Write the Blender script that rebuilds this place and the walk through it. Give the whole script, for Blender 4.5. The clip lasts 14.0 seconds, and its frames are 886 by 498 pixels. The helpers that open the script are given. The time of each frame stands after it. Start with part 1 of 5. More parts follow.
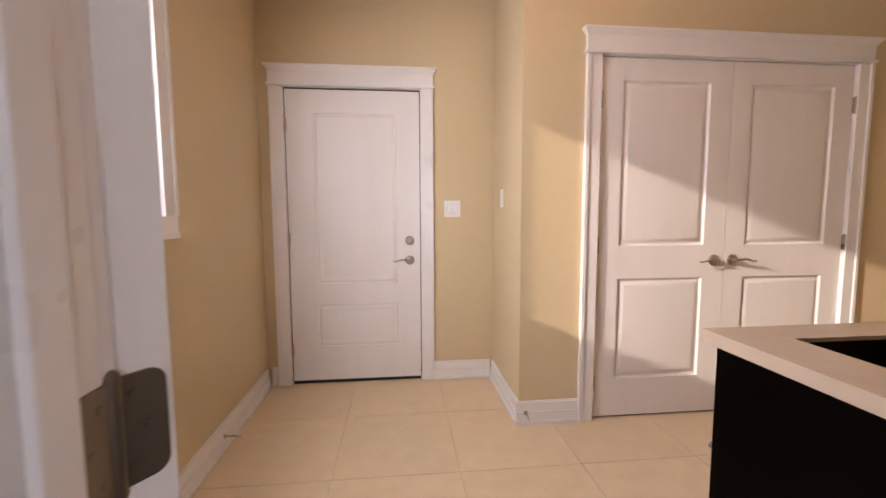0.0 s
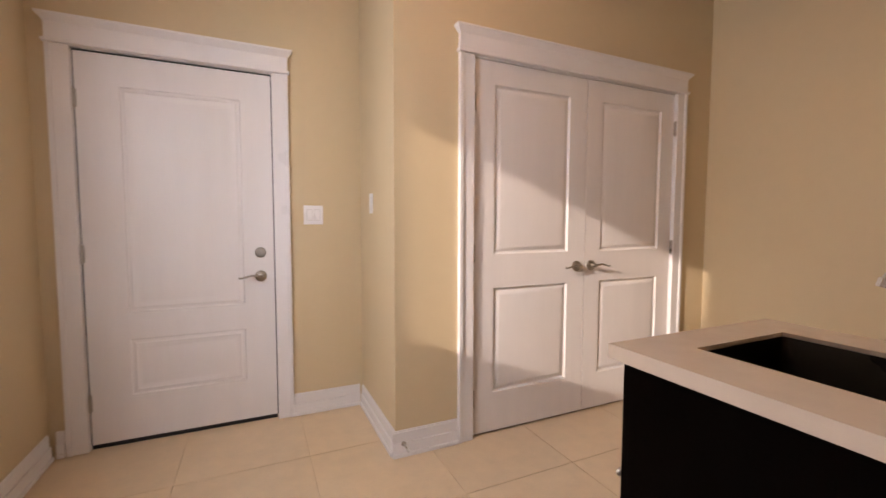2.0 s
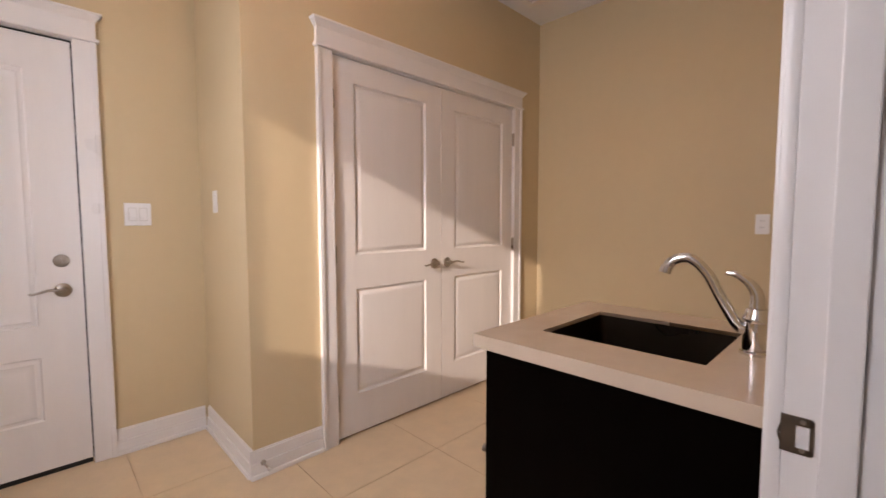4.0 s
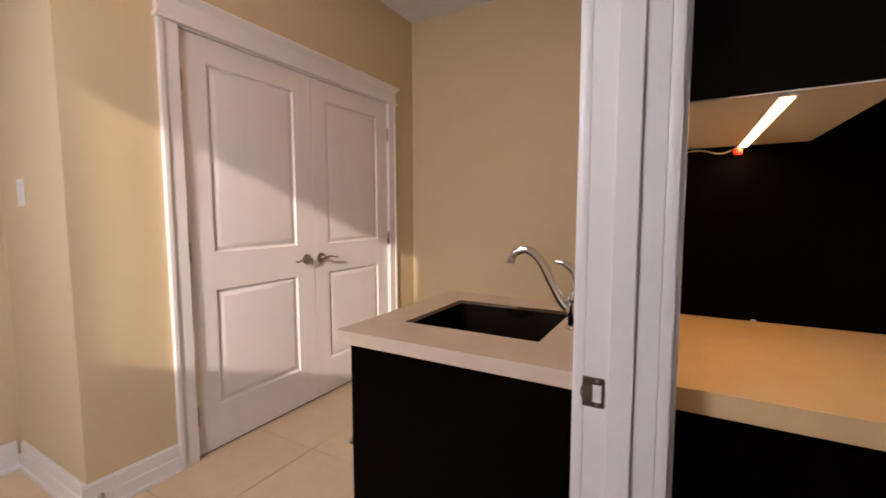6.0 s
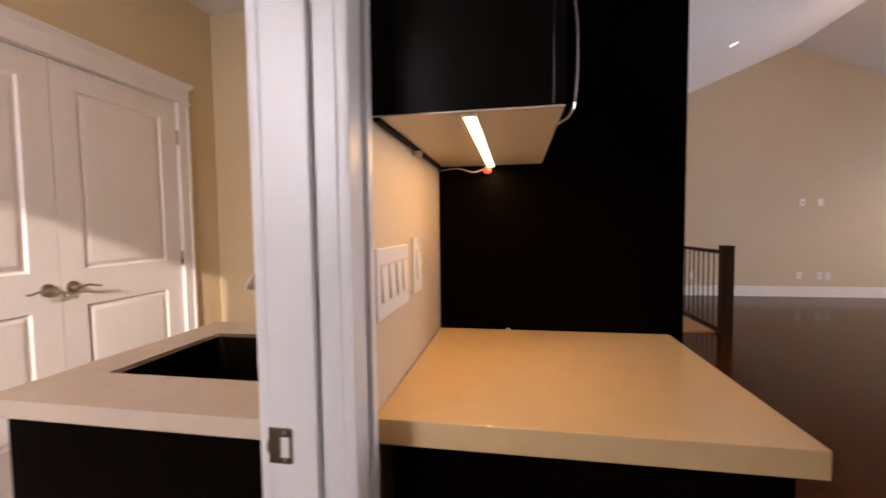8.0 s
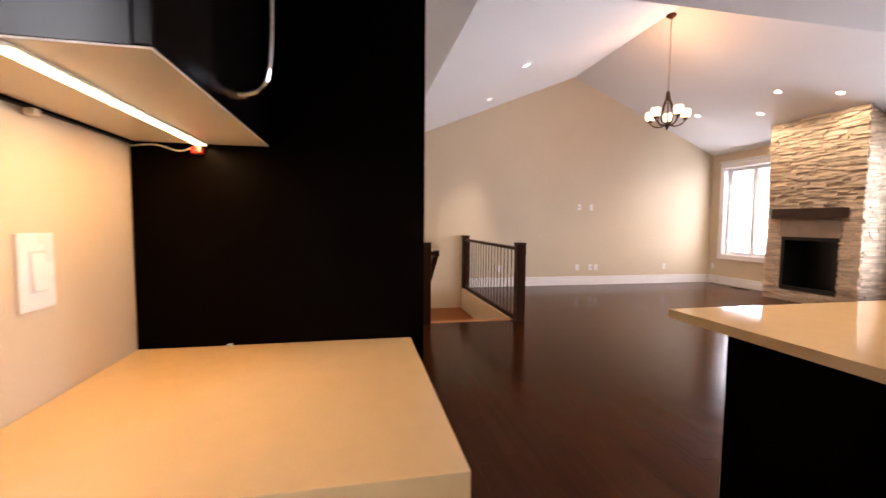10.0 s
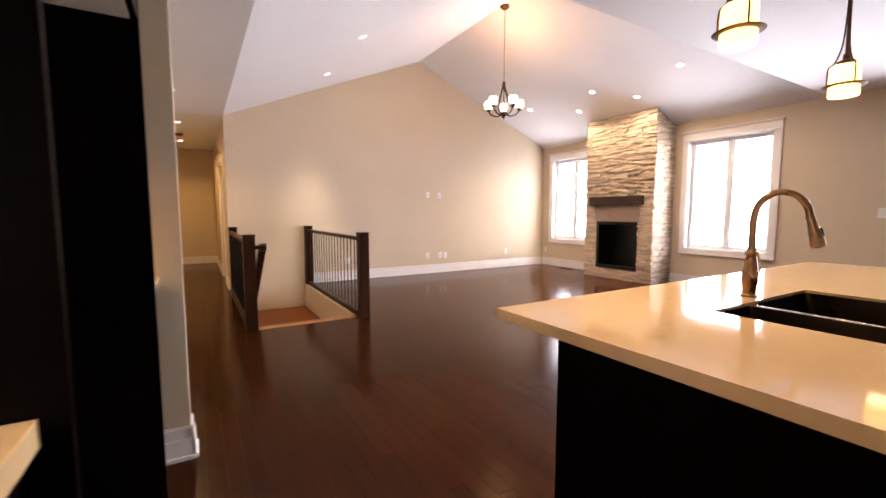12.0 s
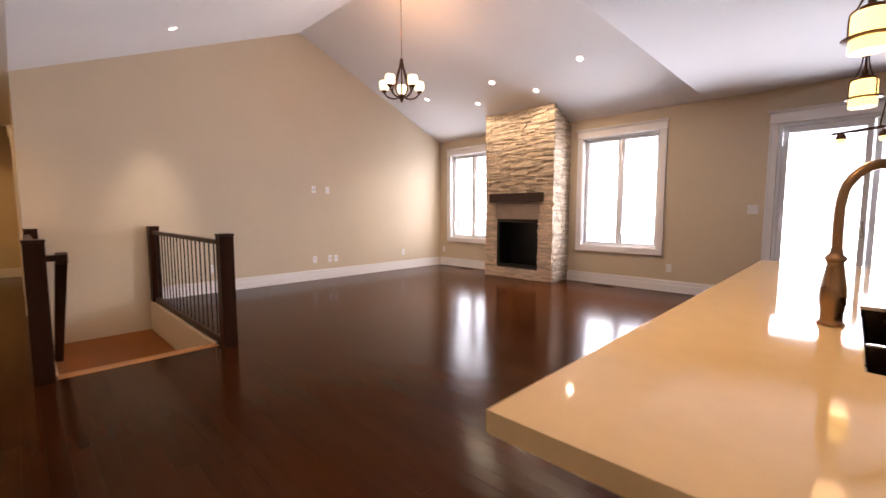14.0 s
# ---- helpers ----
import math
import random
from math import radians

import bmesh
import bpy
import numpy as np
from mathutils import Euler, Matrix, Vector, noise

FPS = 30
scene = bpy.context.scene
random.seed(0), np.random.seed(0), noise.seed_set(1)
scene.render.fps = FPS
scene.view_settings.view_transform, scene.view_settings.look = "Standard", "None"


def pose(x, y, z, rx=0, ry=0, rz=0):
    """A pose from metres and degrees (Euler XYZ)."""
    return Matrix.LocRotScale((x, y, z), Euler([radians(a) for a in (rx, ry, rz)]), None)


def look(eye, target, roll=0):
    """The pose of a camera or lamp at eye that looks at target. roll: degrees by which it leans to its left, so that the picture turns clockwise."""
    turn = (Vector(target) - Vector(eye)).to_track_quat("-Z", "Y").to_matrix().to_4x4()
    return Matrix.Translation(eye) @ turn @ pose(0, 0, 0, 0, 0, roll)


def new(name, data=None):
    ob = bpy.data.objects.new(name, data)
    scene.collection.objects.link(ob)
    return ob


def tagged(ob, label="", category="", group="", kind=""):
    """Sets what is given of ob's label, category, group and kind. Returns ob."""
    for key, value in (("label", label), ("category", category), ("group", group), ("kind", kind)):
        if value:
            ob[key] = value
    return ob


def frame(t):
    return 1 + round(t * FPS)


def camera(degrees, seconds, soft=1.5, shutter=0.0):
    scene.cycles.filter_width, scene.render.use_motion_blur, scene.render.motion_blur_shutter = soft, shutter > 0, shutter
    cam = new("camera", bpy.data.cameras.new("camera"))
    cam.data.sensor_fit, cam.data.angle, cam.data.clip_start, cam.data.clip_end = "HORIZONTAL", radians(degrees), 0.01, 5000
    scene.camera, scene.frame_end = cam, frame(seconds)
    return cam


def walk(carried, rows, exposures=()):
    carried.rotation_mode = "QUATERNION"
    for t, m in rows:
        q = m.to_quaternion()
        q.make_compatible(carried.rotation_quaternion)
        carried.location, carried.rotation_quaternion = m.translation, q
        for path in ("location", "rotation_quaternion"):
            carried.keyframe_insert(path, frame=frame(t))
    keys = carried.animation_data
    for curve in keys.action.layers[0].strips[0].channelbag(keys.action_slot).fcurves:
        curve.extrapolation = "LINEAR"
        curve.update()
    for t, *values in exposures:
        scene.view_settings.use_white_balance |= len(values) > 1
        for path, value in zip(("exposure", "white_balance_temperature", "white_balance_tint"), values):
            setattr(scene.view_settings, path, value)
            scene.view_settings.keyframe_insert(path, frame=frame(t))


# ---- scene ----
cam = camera(93.6, 14.0, shutter=0.5)
PATH = [
    (0, (0.206, 0.543, 1.228), (0.409, 2.525, 1.052), -0.2),
    (0.5, (0.238, 0.613, 1.222), (0.551, 2.583, 1.07), -0.4),
    (1, (0.252, 0.702, 1.219), (0.717, 2.642, 1.076), -0.4),
    (1.5, (0.255, 0.779, 1.211), (0.896, 2.668, 1.076), -0.1),
    (2, (0.24, 0.824, 1.204), (1.065, 2.641, 1.079), 0.1),
    (2.5, (0.228, 0.838, 1.204), (1.225, 2.571, 1.091), 0.2),
    (3, (0.214, 0.838, 1.206), (1.359, 2.474, 1.099), 0.1),
    (5.5, (0.188, 0.795, 1.218), (1.848, 1.893, 1.047), 0.0),
    (6, (0.207, 0.771, 1.22), (1.937, 1.76, 1.055), -0.1),
    (6.5, (0.246, 0.735, 1.22), (2.045, 1.601, 1.071), -0.4),
    (7, (0.295, 0.681, 1.222), (2.162, 1.385, 1.092), -0.7),
    (7.5, (0.347, 0.622, 1.227), (2.271, 1.154, 1.11), -0.8),
    (8, (0.397, 0.554, 1.231), (2.366, 0.903, 1.122), -0.7),
    (8.5, (0.441, 0.477, 1.231), (2.432, 0.64, 1.128), -0.6),
    (9, (0.484, 0.404, 1.233), (2.48, 0.371, 1.123), -0.1),
    (11.5, (0.754, 0.008, 1.214), (2.543, -0.863, 1.05), 0.2),
    (12, (0.886, -0.089, 1.207), (2.6, -1.105, 1.032), 0.0),
    (12.5, (1.034, -0.169, 1.193), (2.654, -1.318, 1.019), 0.0),
    (13, (1.209, -0.257, 1.18), (2.746, -1.524, 0.997), 0.2),
    (13.5, (1.38, -0.35, 1.172), (2.838, -1.709, 0.992), 0.1),
    (14, (1.569, -0.464, 1.171), (2.96, -1.89, 0.993), 0.0),
]
EXPOSURES = [(0.0, -0.47, 6500, 20), (3.0, -0.71, 6500, 20), (5.5, -0.71, 6500, 20), (6.5, -0.66, 6500, 21), (7.5, -0.55, 6500, 22), (8.5, -0.28, 6500, 21), (9.0, -0.1, 6500, 20), (11.5, 0.54, 6450, 20), (12.5, 0.48, 6450, 20), (14.0, 0.06, 6450, 20)]
walk(cam, [(t, look(eye, target, roll)) for t, eye, target, roll in PATH], EXPOSURES)

# ---- world, sun and large lights ----
SUN_WAY = Vector((1.0, 0.323, -0.375)).normalized()
world = bpy.data.worlds.new("world")
scene.world = world
world.use_nodes = True
wn = world.node_tree.nodes
sky = wn.new("ShaderNodeTexSky")
sky.sky_type = "NISHITA"
sky.sun_disc = False
sky.sun_elevation = math.asin(-SUN_WAY.z)
sky.sun_rotation = math.atan2(-SUN_WAY.x, -SUN_WAY.y)
sky.air_density, sky.dust_density = 1.0, 2.0
world.node_tree.links.new(sky.outputs[0], wn["Background"].inputs[0])
wn["Background"].inputs[1].default_value = 0.15


def lamp(name, kind, m, watts, colour=(1, 1, 1), **settings):
    data = bpy.data.lights.new(name, kind)
    data.energy, data.color = watts, colour
    if kind == "AREA":
        data.shape = settings.get("shape", "RECTANGLE")
        data.size, data.size_y = settings["size"]
        data.spread = radians(settings.get("spread", 180))
    if kind == "POINT":
        data.shadow_soft_size = settings.get("radius", 0.05)
    if kind == "SPOT":
        data.shadow_soft_size = settings.get("radius", 0.04)
        data.spot_size, data.spot_blend = radians(settings.get("cone", 100)), settings.get("blend", 0.6)
    if kind == "SUN":
        data.angle = radians(settings.get("angle", 0.5))
    ob = new(name, data)
    ob.matrix_world = m
    return ob


lamp("sun", "SUN", look((0, 0, 0), SUN_WAY), 5.0, (1.0, 0.88, 0.72), angle=1.1)
DAY = (0.93, 0.96, 1.0)
# skylight standing in the window openings
lamp("window_light", "AREA", look((-0.85, 1.64, 1.81), (1.15, 2.2, 1.0)), 35, (0.94, 0.97, 1.0), size=(0.72, 1.04), spread=150)
lamp("window_light", "AREA", look((4.2, -7.25, 1.49), (4.2, 0, 0.4)), 92, DAY, size=(1.1, 1.66), spread=148)
lamp("window_light", "AREA", look((7.2, -7.25, 1.49), (7.2, 0, 0.4)), 48, DAY, size=(1.1, 1.66))
lamp("window_light", "AREA", look((1.48, -7.25, 1.15), (1.48, 0, 0.2)), 78, DAY, size=(1.5, 2.1), spread=140)
# warm ceiling spots of the laundry, and the bulbs of the pendants and the chandelier
LAUNDRY_Z = 2.83
LAUNDRY_SPOTS = ((0.95, 2.05, 20, 172), (2.25, 1.95, 5, 105))
for x, y, watts, cone in LAUNDRY_SPOTS:
    lamp("laundry_downlight_lamp", "SPOT", look((x, y, LAUNDRY_Z - 0.025), (x, y, 0)), watts, (1.0, 0.53, 0.26), cone=cone, blend=0.12, radius=0.05)
for y in (-1.53, -2.40, -3.26):
    lamp("pendant_bulb", "POINT", pose(1.56, y, 1.645), 0.35, (1.0, 0.60, 0.26), radius=0.045)
lamp("chandelier_bulb", "POINT", pose(5.61, -3.88, 3.35), 21, (1.0, 0.50, 0.20), radius=0.1)


# ---- materials ----
def material(name, colour, rough=0.5, metal=0.0, vary=0.06, scale=6.0, bump=0.0, bump_scale=120.0, spec=0.5, island=0.0, coat=0.0,
             emit=None, glow=0.0, stretch=(1, 1, 1), wear=0.0):
    """A painted, stained or metal surface: colour clouded at two scales, uneven gloss and fine relief."""
    m = bpy.data.materials.new(name)
    m.use_nodes = True
    n, link = m.node_tree.nodes, m.node_tree.links.new
    b = n["Principled BSDF"]
    b.inputs["Metallic"].default_value = metal
    b.inputs["Specular IOR Level"].default_value = spec
    b.inputs["Coat Weight"].default_value = coat
    b.inputs["Coat Roughness"].default_value = 0.12
    co = n.new("ShaderNodeTexCoord")
    mp = n.new("ShaderNodeMapping")
    mp.inputs["Scale"].default_value = stretch
    link(co.outputs["Object"], mp.inputs["Vector"])
    big, fine = n.new("ShaderNodeTexNoise"), n.new("ShaderNodeTexNoise")
    big.inputs["Scale"].default_value, fine.inputs["Scale"].default_value = scale, scale * 11
    big.inputs["Detail"].default_value, fine.inputs["Detail"].default_value = 4, 3
    for t in (big, fine):
        link(mp.outputs[0], t.inputs["Vector"])
    mix = n.new("ShaderNodeMath")
    mix.operation = "MULTIPLY_ADD"
    mix.inputs[1].default_value = 0.35
    link(fine.outputs[0], mix.inputs[0])
    link(big.outputs[0], mix.inputs[2])
    ramp = n.new("ShaderNodeMapRange")
    ramp.inputs[1].default_value, ramp.inputs[2].default_value = 0.4, 0.95
    ramp.inputs[3].default_value, ramp.inputs[4].default_value = 1 - vary, 1 + vary
    link(mix.outputs[0], ramp.inputs[0])
    value = ramp.outputs[0]
    if island:
        info, r2, mul = n.new("ShaderNodeObjectInfo"), n.new("ShaderNodeMapRange"), n.new("ShaderNodeMath")
        geo, add = n.new("ShaderNodeNewGeometry"), n.new("ShaderNodeMath")
        add.operation = "ADD"
        link(info.outputs["Random"], add.inputs[0])
        link(geo.outputs["Random Per Island"], add.inputs[1])
        r2.inputs[1].default_value, r2.inputs[2].default_value = 0.0, 2.0
        r2.inputs[3].default_value, r2.inputs[4].default_value = 1 - island, 1 + island
        link(add.outputs[0], r2.inputs[0])
        mul.operation = "MULTIPLY"
        link(value, mul.inputs[0])
        link(r2.outputs[0], mul.inputs[1])
        value = mul.outputs[0]
    tint = n.new("ShaderNodeVectorMath")
    tint.operation = "SCALE"
    tint.inputs[0].default_value = colour
    link(value, tint.inputs["Scale"])
    link(tint.outputs[0], b.inputs["Base Color"])
    rr = n.new("ShaderNodeMapRange")
    rr.inputs[1].default_value, rr.inputs[2].default_value = 0.3, 0.7
    rr.inputs[3].default_value, rr.inputs[4].default_value = max(0.02, rough * 0.85), min(1, rough * 1.15)
    link(big.outputs[0], rr.inputs[0])
    link(rr.outputs[0], b.inputs["Roughness"])
    if bump:
        bn, bp = n.new("ShaderNodeTexNoise"), n.new("ShaderNodeBump")
        bn.inputs["Scale"].default_value = bump_scale
        bp.inputs["Strength"].default_value, bp.inputs["Distance"].default_value = bump, 0.002
        link(mp.outputs[0], bn.inputs["Vector"])
        link(bn.outputs[0], bp.inputs["Height"])
        link(bp.outputs[0], b.inputs["Normal"])
    if emit:
        b.inputs["Emission Color"].default_value = (*emit, 1)
        b.inputs["Emission Strength"].default_value = glow
    return m


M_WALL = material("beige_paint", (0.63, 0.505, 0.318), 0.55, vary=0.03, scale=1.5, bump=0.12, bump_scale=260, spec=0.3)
# same beige paint, with the great room's cooler light put into the colour
M_WALL2 = material("beige_paint_cool_light", (0.62, 0.515, 0.375), 0.55, vary=0.03, scale=1.5, bump=0.12, bump_scale=260, spec=0.3)
M_CEIL = material("ceiling_paint", (0.80, 0.79, 0.80), 0.8, vary=0.02, scale=1.2, bump=0.15, bump_scale=200, spec=0.2)
M_TRIM = material("white_trim_paint", (0.80, 0.77, 0.76), 0.32, vary=0.02, scale=3, bump=0.04, bump_scale=90)
M_DOOR = material("white_door_paint", (0.79, 0.75, 0.73), 0.34, vary=0.025, scale=2, bump=0.1, bump_scale=60, stretch=(6, 6, 0.6))
M_PLATE = material("white_plastic", (0.82, 0.80, 0.80), 0.3, vary=0.01)
M_ESP = material("espresso_wood", (0.0022, 0.0013, 0.001), 0.35, vary=0.25, scale=4, bump=0.02, bump_scale=80, stretch=(8, 8, 0.7), spec=0.02)
M_ESPG = material("espresso_gloss", (0.003, 0.002, 0.0018), 0.2, vary=0.2, scale=4, spec=0.16)
M_QUARTZ = material("cream_quartz", (0.81, 0.57, 0.30), 0.05, vary=0.03, scale=20, spec=0.5)
M_QUARTZ2 = material("beige_quartz", (0.60, 0.48, 0.37), 0.18, vary=0.03, scale=20, spec=0.5)
M_MELA = material("pale_melamine", (0.72, 0.66, 0.56), 0.4, vary=0.02)
M_TILE = material("sandstone_tile", (0.72, 0.56, 0.37), 0.38, vary=0.06, scale=7, bump=0.03, bump_scale=40, island=0.05)
M_GROUT = material("tan_grout", (0.70, 0.54, 0.355), 0.8, vary=0.08, scale=20)
M_FLOOR = material("dark_hardwood", (0.040, 0.0112, 0.0028), 0.15, vary=0.3, scale=2.2, stretch=(1, 14, 1), bump=0.05, bump_scale=30, island=0.25, spec=0.065)
M_SEAM = material("floor_seam", (0.012, 0.006, 0.004), 0.5)
M_OAK = material("orange_oak", (0.22, 0.060, 0.004), 0.35, vary=0.2, scale=2, stretch=(12, 1, 1), spec=0.15)
M_NEWEL = material("walnut_stain", (0.032, 0.011, 0.005), 0.35, vary=0.25, scale=3, stretch=(9, 9, 0.8), spec=0.12)
M_IRON = material("black_iron", (0.012, 0.010, 0.009), 0.4, metal=0.6, vary=0.1)
M_STONE = material("ledgestone", (0.60, 0.48, 0.36), 0.85, vary=0.22, scale=9, bump=0.8, bump_scale=35, island=0.5, spec=0.2)
M_MORTAR = material("stone_backing", (0.24, 0.18, 0.13), 0.95, vary=0.2)
M_MANTEL = material("dark_mantel_wood", (0.030, 0.012, 0.007), 0.4, vary=0.3, scale=3, stretch=(1, 9, 9), bump=0.2)
M_BLACK = material("firebox_black", (0.006, 0.006, 0.006), 0.35, vary=0.2)
M_CHROME = material("chrome", (0.75, 0.74, 0.74), 0.08, metal=1.0, vary=0.02)
M_NICKEL = material("satin_nickel", (0.42, 0.38, 0.33), 0.3, metal=1.0, vary=0.05)
M_DARKNICKEL = material("dull_nickel", (0.20, 0.165, 0.13), 0.38, metal=1.0, vary=0.1)
M_BRONZE = material("brushed_bronze", (0.36, 0.22, 0.12), 0.28, metal=1.0, vary=0.08)
M_DARKBRONZE = material("oil_rubbed_bronze", (0.10, 0.048, 0.026), 0.4, metal=0.8, vary=0.15)
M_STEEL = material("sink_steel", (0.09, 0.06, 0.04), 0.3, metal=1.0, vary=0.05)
M_STEELK = material("brown_steel", (0.20, 0.135, 0.085), 0.3, metal=1.0, vary=0.08)
M_STEELB = material("bright_steel", (0.6, 0.58, 0.55), 0.25, metal=1.0, vary=0.05)
M_STONEF = material("smooth_stone", (0.46, 0.36, 0.27), 0.6, vary=0.1, scale=8, bump=0.2, bump_scale=60)
M_OAKL = material("light_oak", (0.40, 0.17, 0.045), 0.35, vary=0.15, scale=3, stretch=(1, 9, 1))
M_SHADEC = material("white_glass_shade", (0.9, 0.86, 0.78), 0.4, emit=(1.0, 0.78, 0.42), glow=2.6)
CAN_W, HALL_W = 66.0, 46.0
M_RUBBER = material("white_rubber", (0.7, 0.68, 0.66), 0.6)
M_VINYL = material("white_vinyl", (0.80, 0.80, 0.81), 0.35, vary=0.01)
# grey stands for the shade in the gaps round switch rockers
M_GAP_SHADE = material("rocker_gap_shade", (0.66, 0.64, 0.62), 0.5)
M_BRICK = material("pale_pink_brick", (0.78, 0.64, 0.58), 0.85, vary=0.15, scale=6, bump=0.3, bump_scale=60, island=0.15)
M_MORTARB = material("pale_mortar", (0.66, 0.60, 0.56), 0.95, vary=0.1)
M_RED = material("red_wire_nut", (0.6, 0.03, 0.02), 0.4)
M_SMOKE = material("red_brown_cover", (0.35, 0.05, 0.02), 0.5)
M_LED = material("led_strip", (1, 0.8, 0.5), 0.5, emit=(1.0, 0.78, 0.42), glow=7)
M_CAN = material("downlight_lens", (1, 1, 1), 0.5, emit=(1.0, 0.90, 0.74), glow=5.5)
M_SHADE = material("frosted_shade", (0.9, 0.85, 0.7), 0.4, emit=(1.0, 0.66, 0.20), glow=2.4)
M_SNOW = material("bright_snow", (0.85, 0.86, 0.9), 0.9, vary=0.05, scale=0.3)
M_BLOCKER = material("pale_blocker", (0.6, 0.58, 0.55), 0.7, vary=0.05)

M_GLASS = bpy.data.materials.new("window_glass")
M_GLASS.use_nodes = True
g = M_GLASS.node_tree.nodes["Principled BSDF"]
g.inputs["Transmission Weight"].default_value = 1.0
g.inputs["Roughness"].default_value = 0.0
g.inputs["IOR"].default_value = 1.02


# ---- building helpers ----
def box(bm, x0, x1, y0, y1, z0, z1, bevel=0.0):
    r = bmesh.ops.create_cube(bm, size=1.0)["verts"]
    for v in r:
        v.co = ((x0 + x1) / 2 + v.co.x * abs(x1 - x0), (y0 + y1) / 2 + v.co.y * abs(y1 - y0), (z0 + z1) / 2 + v.co.z * abs(z1 - z0))
    if bevel:
        edges = list({e for v in r for e in v.link_edges})
        bmesh.ops.bevel(bm, geom=edges, offset=bevel, segments=2, profile=0.6, affect="EDGES")
    return bm


def boxes(*dims, bevel=0.0):
    bm = bmesh.new()
    for d in dims:
        box(bm, *d, bevel=bevel)
    return bm


def rod(bm, a, b, r, r2=None, seg=16, caps=True):
    a, b = Vector(a), Vector(b)
    d = b - a
    m = Matrix.Translation((a + b) / 2) @ d.to_track_quat("Z", "Y").to_matrix().to_4x4()
    bmesh.ops.create_cone(bm, cap_ends=caps, segments=seg, radius1=r, radius2=r if r2 is None else r2, depth=d.length, matrix=m)
    return bm


def lathe(bm, profile, centre=(0, 0, 0), seg=28, turn=None):
    """Turns (radius, height) pairs about an upright axis."""
    m = Matrix.Translation(centre) @ (turn or Matrix.Identity(4))
    rings = []
    for r, z in profile:
        rings.append([bm.verts.new(m @ Vector((r * math.cos(2 * math.pi * k / seg), r * math.sin(2 * math.pi * k / seg), z))) for k in range(seg)])
    for a, b in zip(rings, rings[1:]):
        for k in range(seg):
            bm.faces.new((a[k], a[(k + 1) % seg], b[(k + 1) % seg], b[k]))
    if profile[0][0] > 1e-5:
        bm.faces.new(rings[0][::-1])
    if profile[-1][0] > 1e-5:
        bm.faces.new(rings[-1])
    return bm


def spline(points, steps=8):
    """A smooth run through a few points."""
    p = [Vector(q) for q in points]
    p = [2 * p[0] - p[1]] + p + [2 * p[-1] - p[-2]]
    out = []
    for i in range(1, len(p) - 2):
        for k in range(steps):
            t = k / steps
            out.append(0.5 * (2 * p[i] + (p[i + 1] - p[i - 1]) * t + (2 * p[i - 1] - 5 * p[i] + 4 * p[i + 1] - p[i + 2]) * t * t
                              + (3 * p[i] - p[i - 1] - 3 * p[i + 1] + p[i + 2]) * t ** 3))
    return out + [p[-2]]


def tube(bm, points, r, seg=14, steps=8, r2=None):
    pts = spline(points, steps)
    rings, up = [], Vector((0.31, 0.2, 0.93))
    for i, p in enumerate(pts):
        d = (pts[min(i + 1, len(pts) - 1)] - pts[max(i - 1, 0)]).normalized()
        a = (up - d * up.dot(d)).normalized()
        up = a
        b = d.cross(a)
        rad = r if r2 is None else r + (r2 - r) * i / (len(pts) - 1)
        rings.append([bm.verts.new(p + rad * (math.cos(2 * math.pi * k / seg) * a + math.sin(2 * math.pi * k / seg) * b)) for k in range(seg)])
    for a, b in zip(rings, rings[1:]):
        for k in range(seg):
            bm.faces.new((a[k], a[(k + 1) % seg], b[(k + 1) % seg], b[k]))
    bm.faces.new(rings[0][::-1])
    bm.faces.new(rings[-1])
    return bm


def smooth(bm, angle=35):
    bmesh.ops.recalc_face_normals(bm, faces=bm.faces)
    for f in bm.faces:
        f.smooth = True
    for e in bm.edges:
        if len(e.link_faces) == 2:
            turn = e.calc_face_angle(0)
            one, two = sorted(f.calc_area() for f in e.link_faces)
            e.smooth = turn <= radians(angle) and not (turn > radians(8) and two > 6 * one)
    return bm


def mesh_object(name, bm, mat):
    smooth(bm)
    me = bpy.data.meshes.new(name)
    bm.to_mesh(me)
    bm.free()
    me.materials.append(mat)
    return new(name, me)


def part(name, bm, mat, parent, label=""):
    ob = mesh_object(name, bm, mat)
    ob.parent = parent
    return tagged(ob, label=label)


def thing(name, base, label, category, group="", kind=""):
    ob = new(name)
    ob.empty_display_size = 0.1
    ob.location = base
    bpy.context.view_layer.update()
    return tagged(ob, label, category, group, kind)


def under(parent, *parts):
    """Parts built in world places are set under a thing that stands elsewhere."""
    for p in parts:
        p.matrix_parent_inverse = Matrix.Translation(-Vector(parent.location))
    return parts[0]


def add(name, bm, mat, parent, label=""):
    p = part(name, bm, mat, parent, label)
    if parent.type == "EMPTY":
        p.matrix_parent_inverse = Matrix.Translation(-Vector(parent.location))
    return p


def structure(name, bm, mat, label="", category=""):
    return tagged(mesh_object(name, bm, mat), label, category or name.split("_")[0], kind="structure")


# ---- the setting ----
FACE_S = lambda y: Matrix.Translation((0, y, 0))                                        # a face that looks to -y
FACE_N = lambda y: Matrix.Translation((0, y, 0)) @ pose(0, 0, 0, 0, 0, 180)             # to +y; local x is -x
FACE_E = lambda x: Matrix.Translation((x, 0, 0)) @ pose(0, 0, 0, 0, 0, 90)              # to +x; local x is y
FACE_W = lambda x: Matrix.Translation((x, 0, 0)) @ pose(0, 0, 0, 0, 0, -90)             # to -x; local x is -y


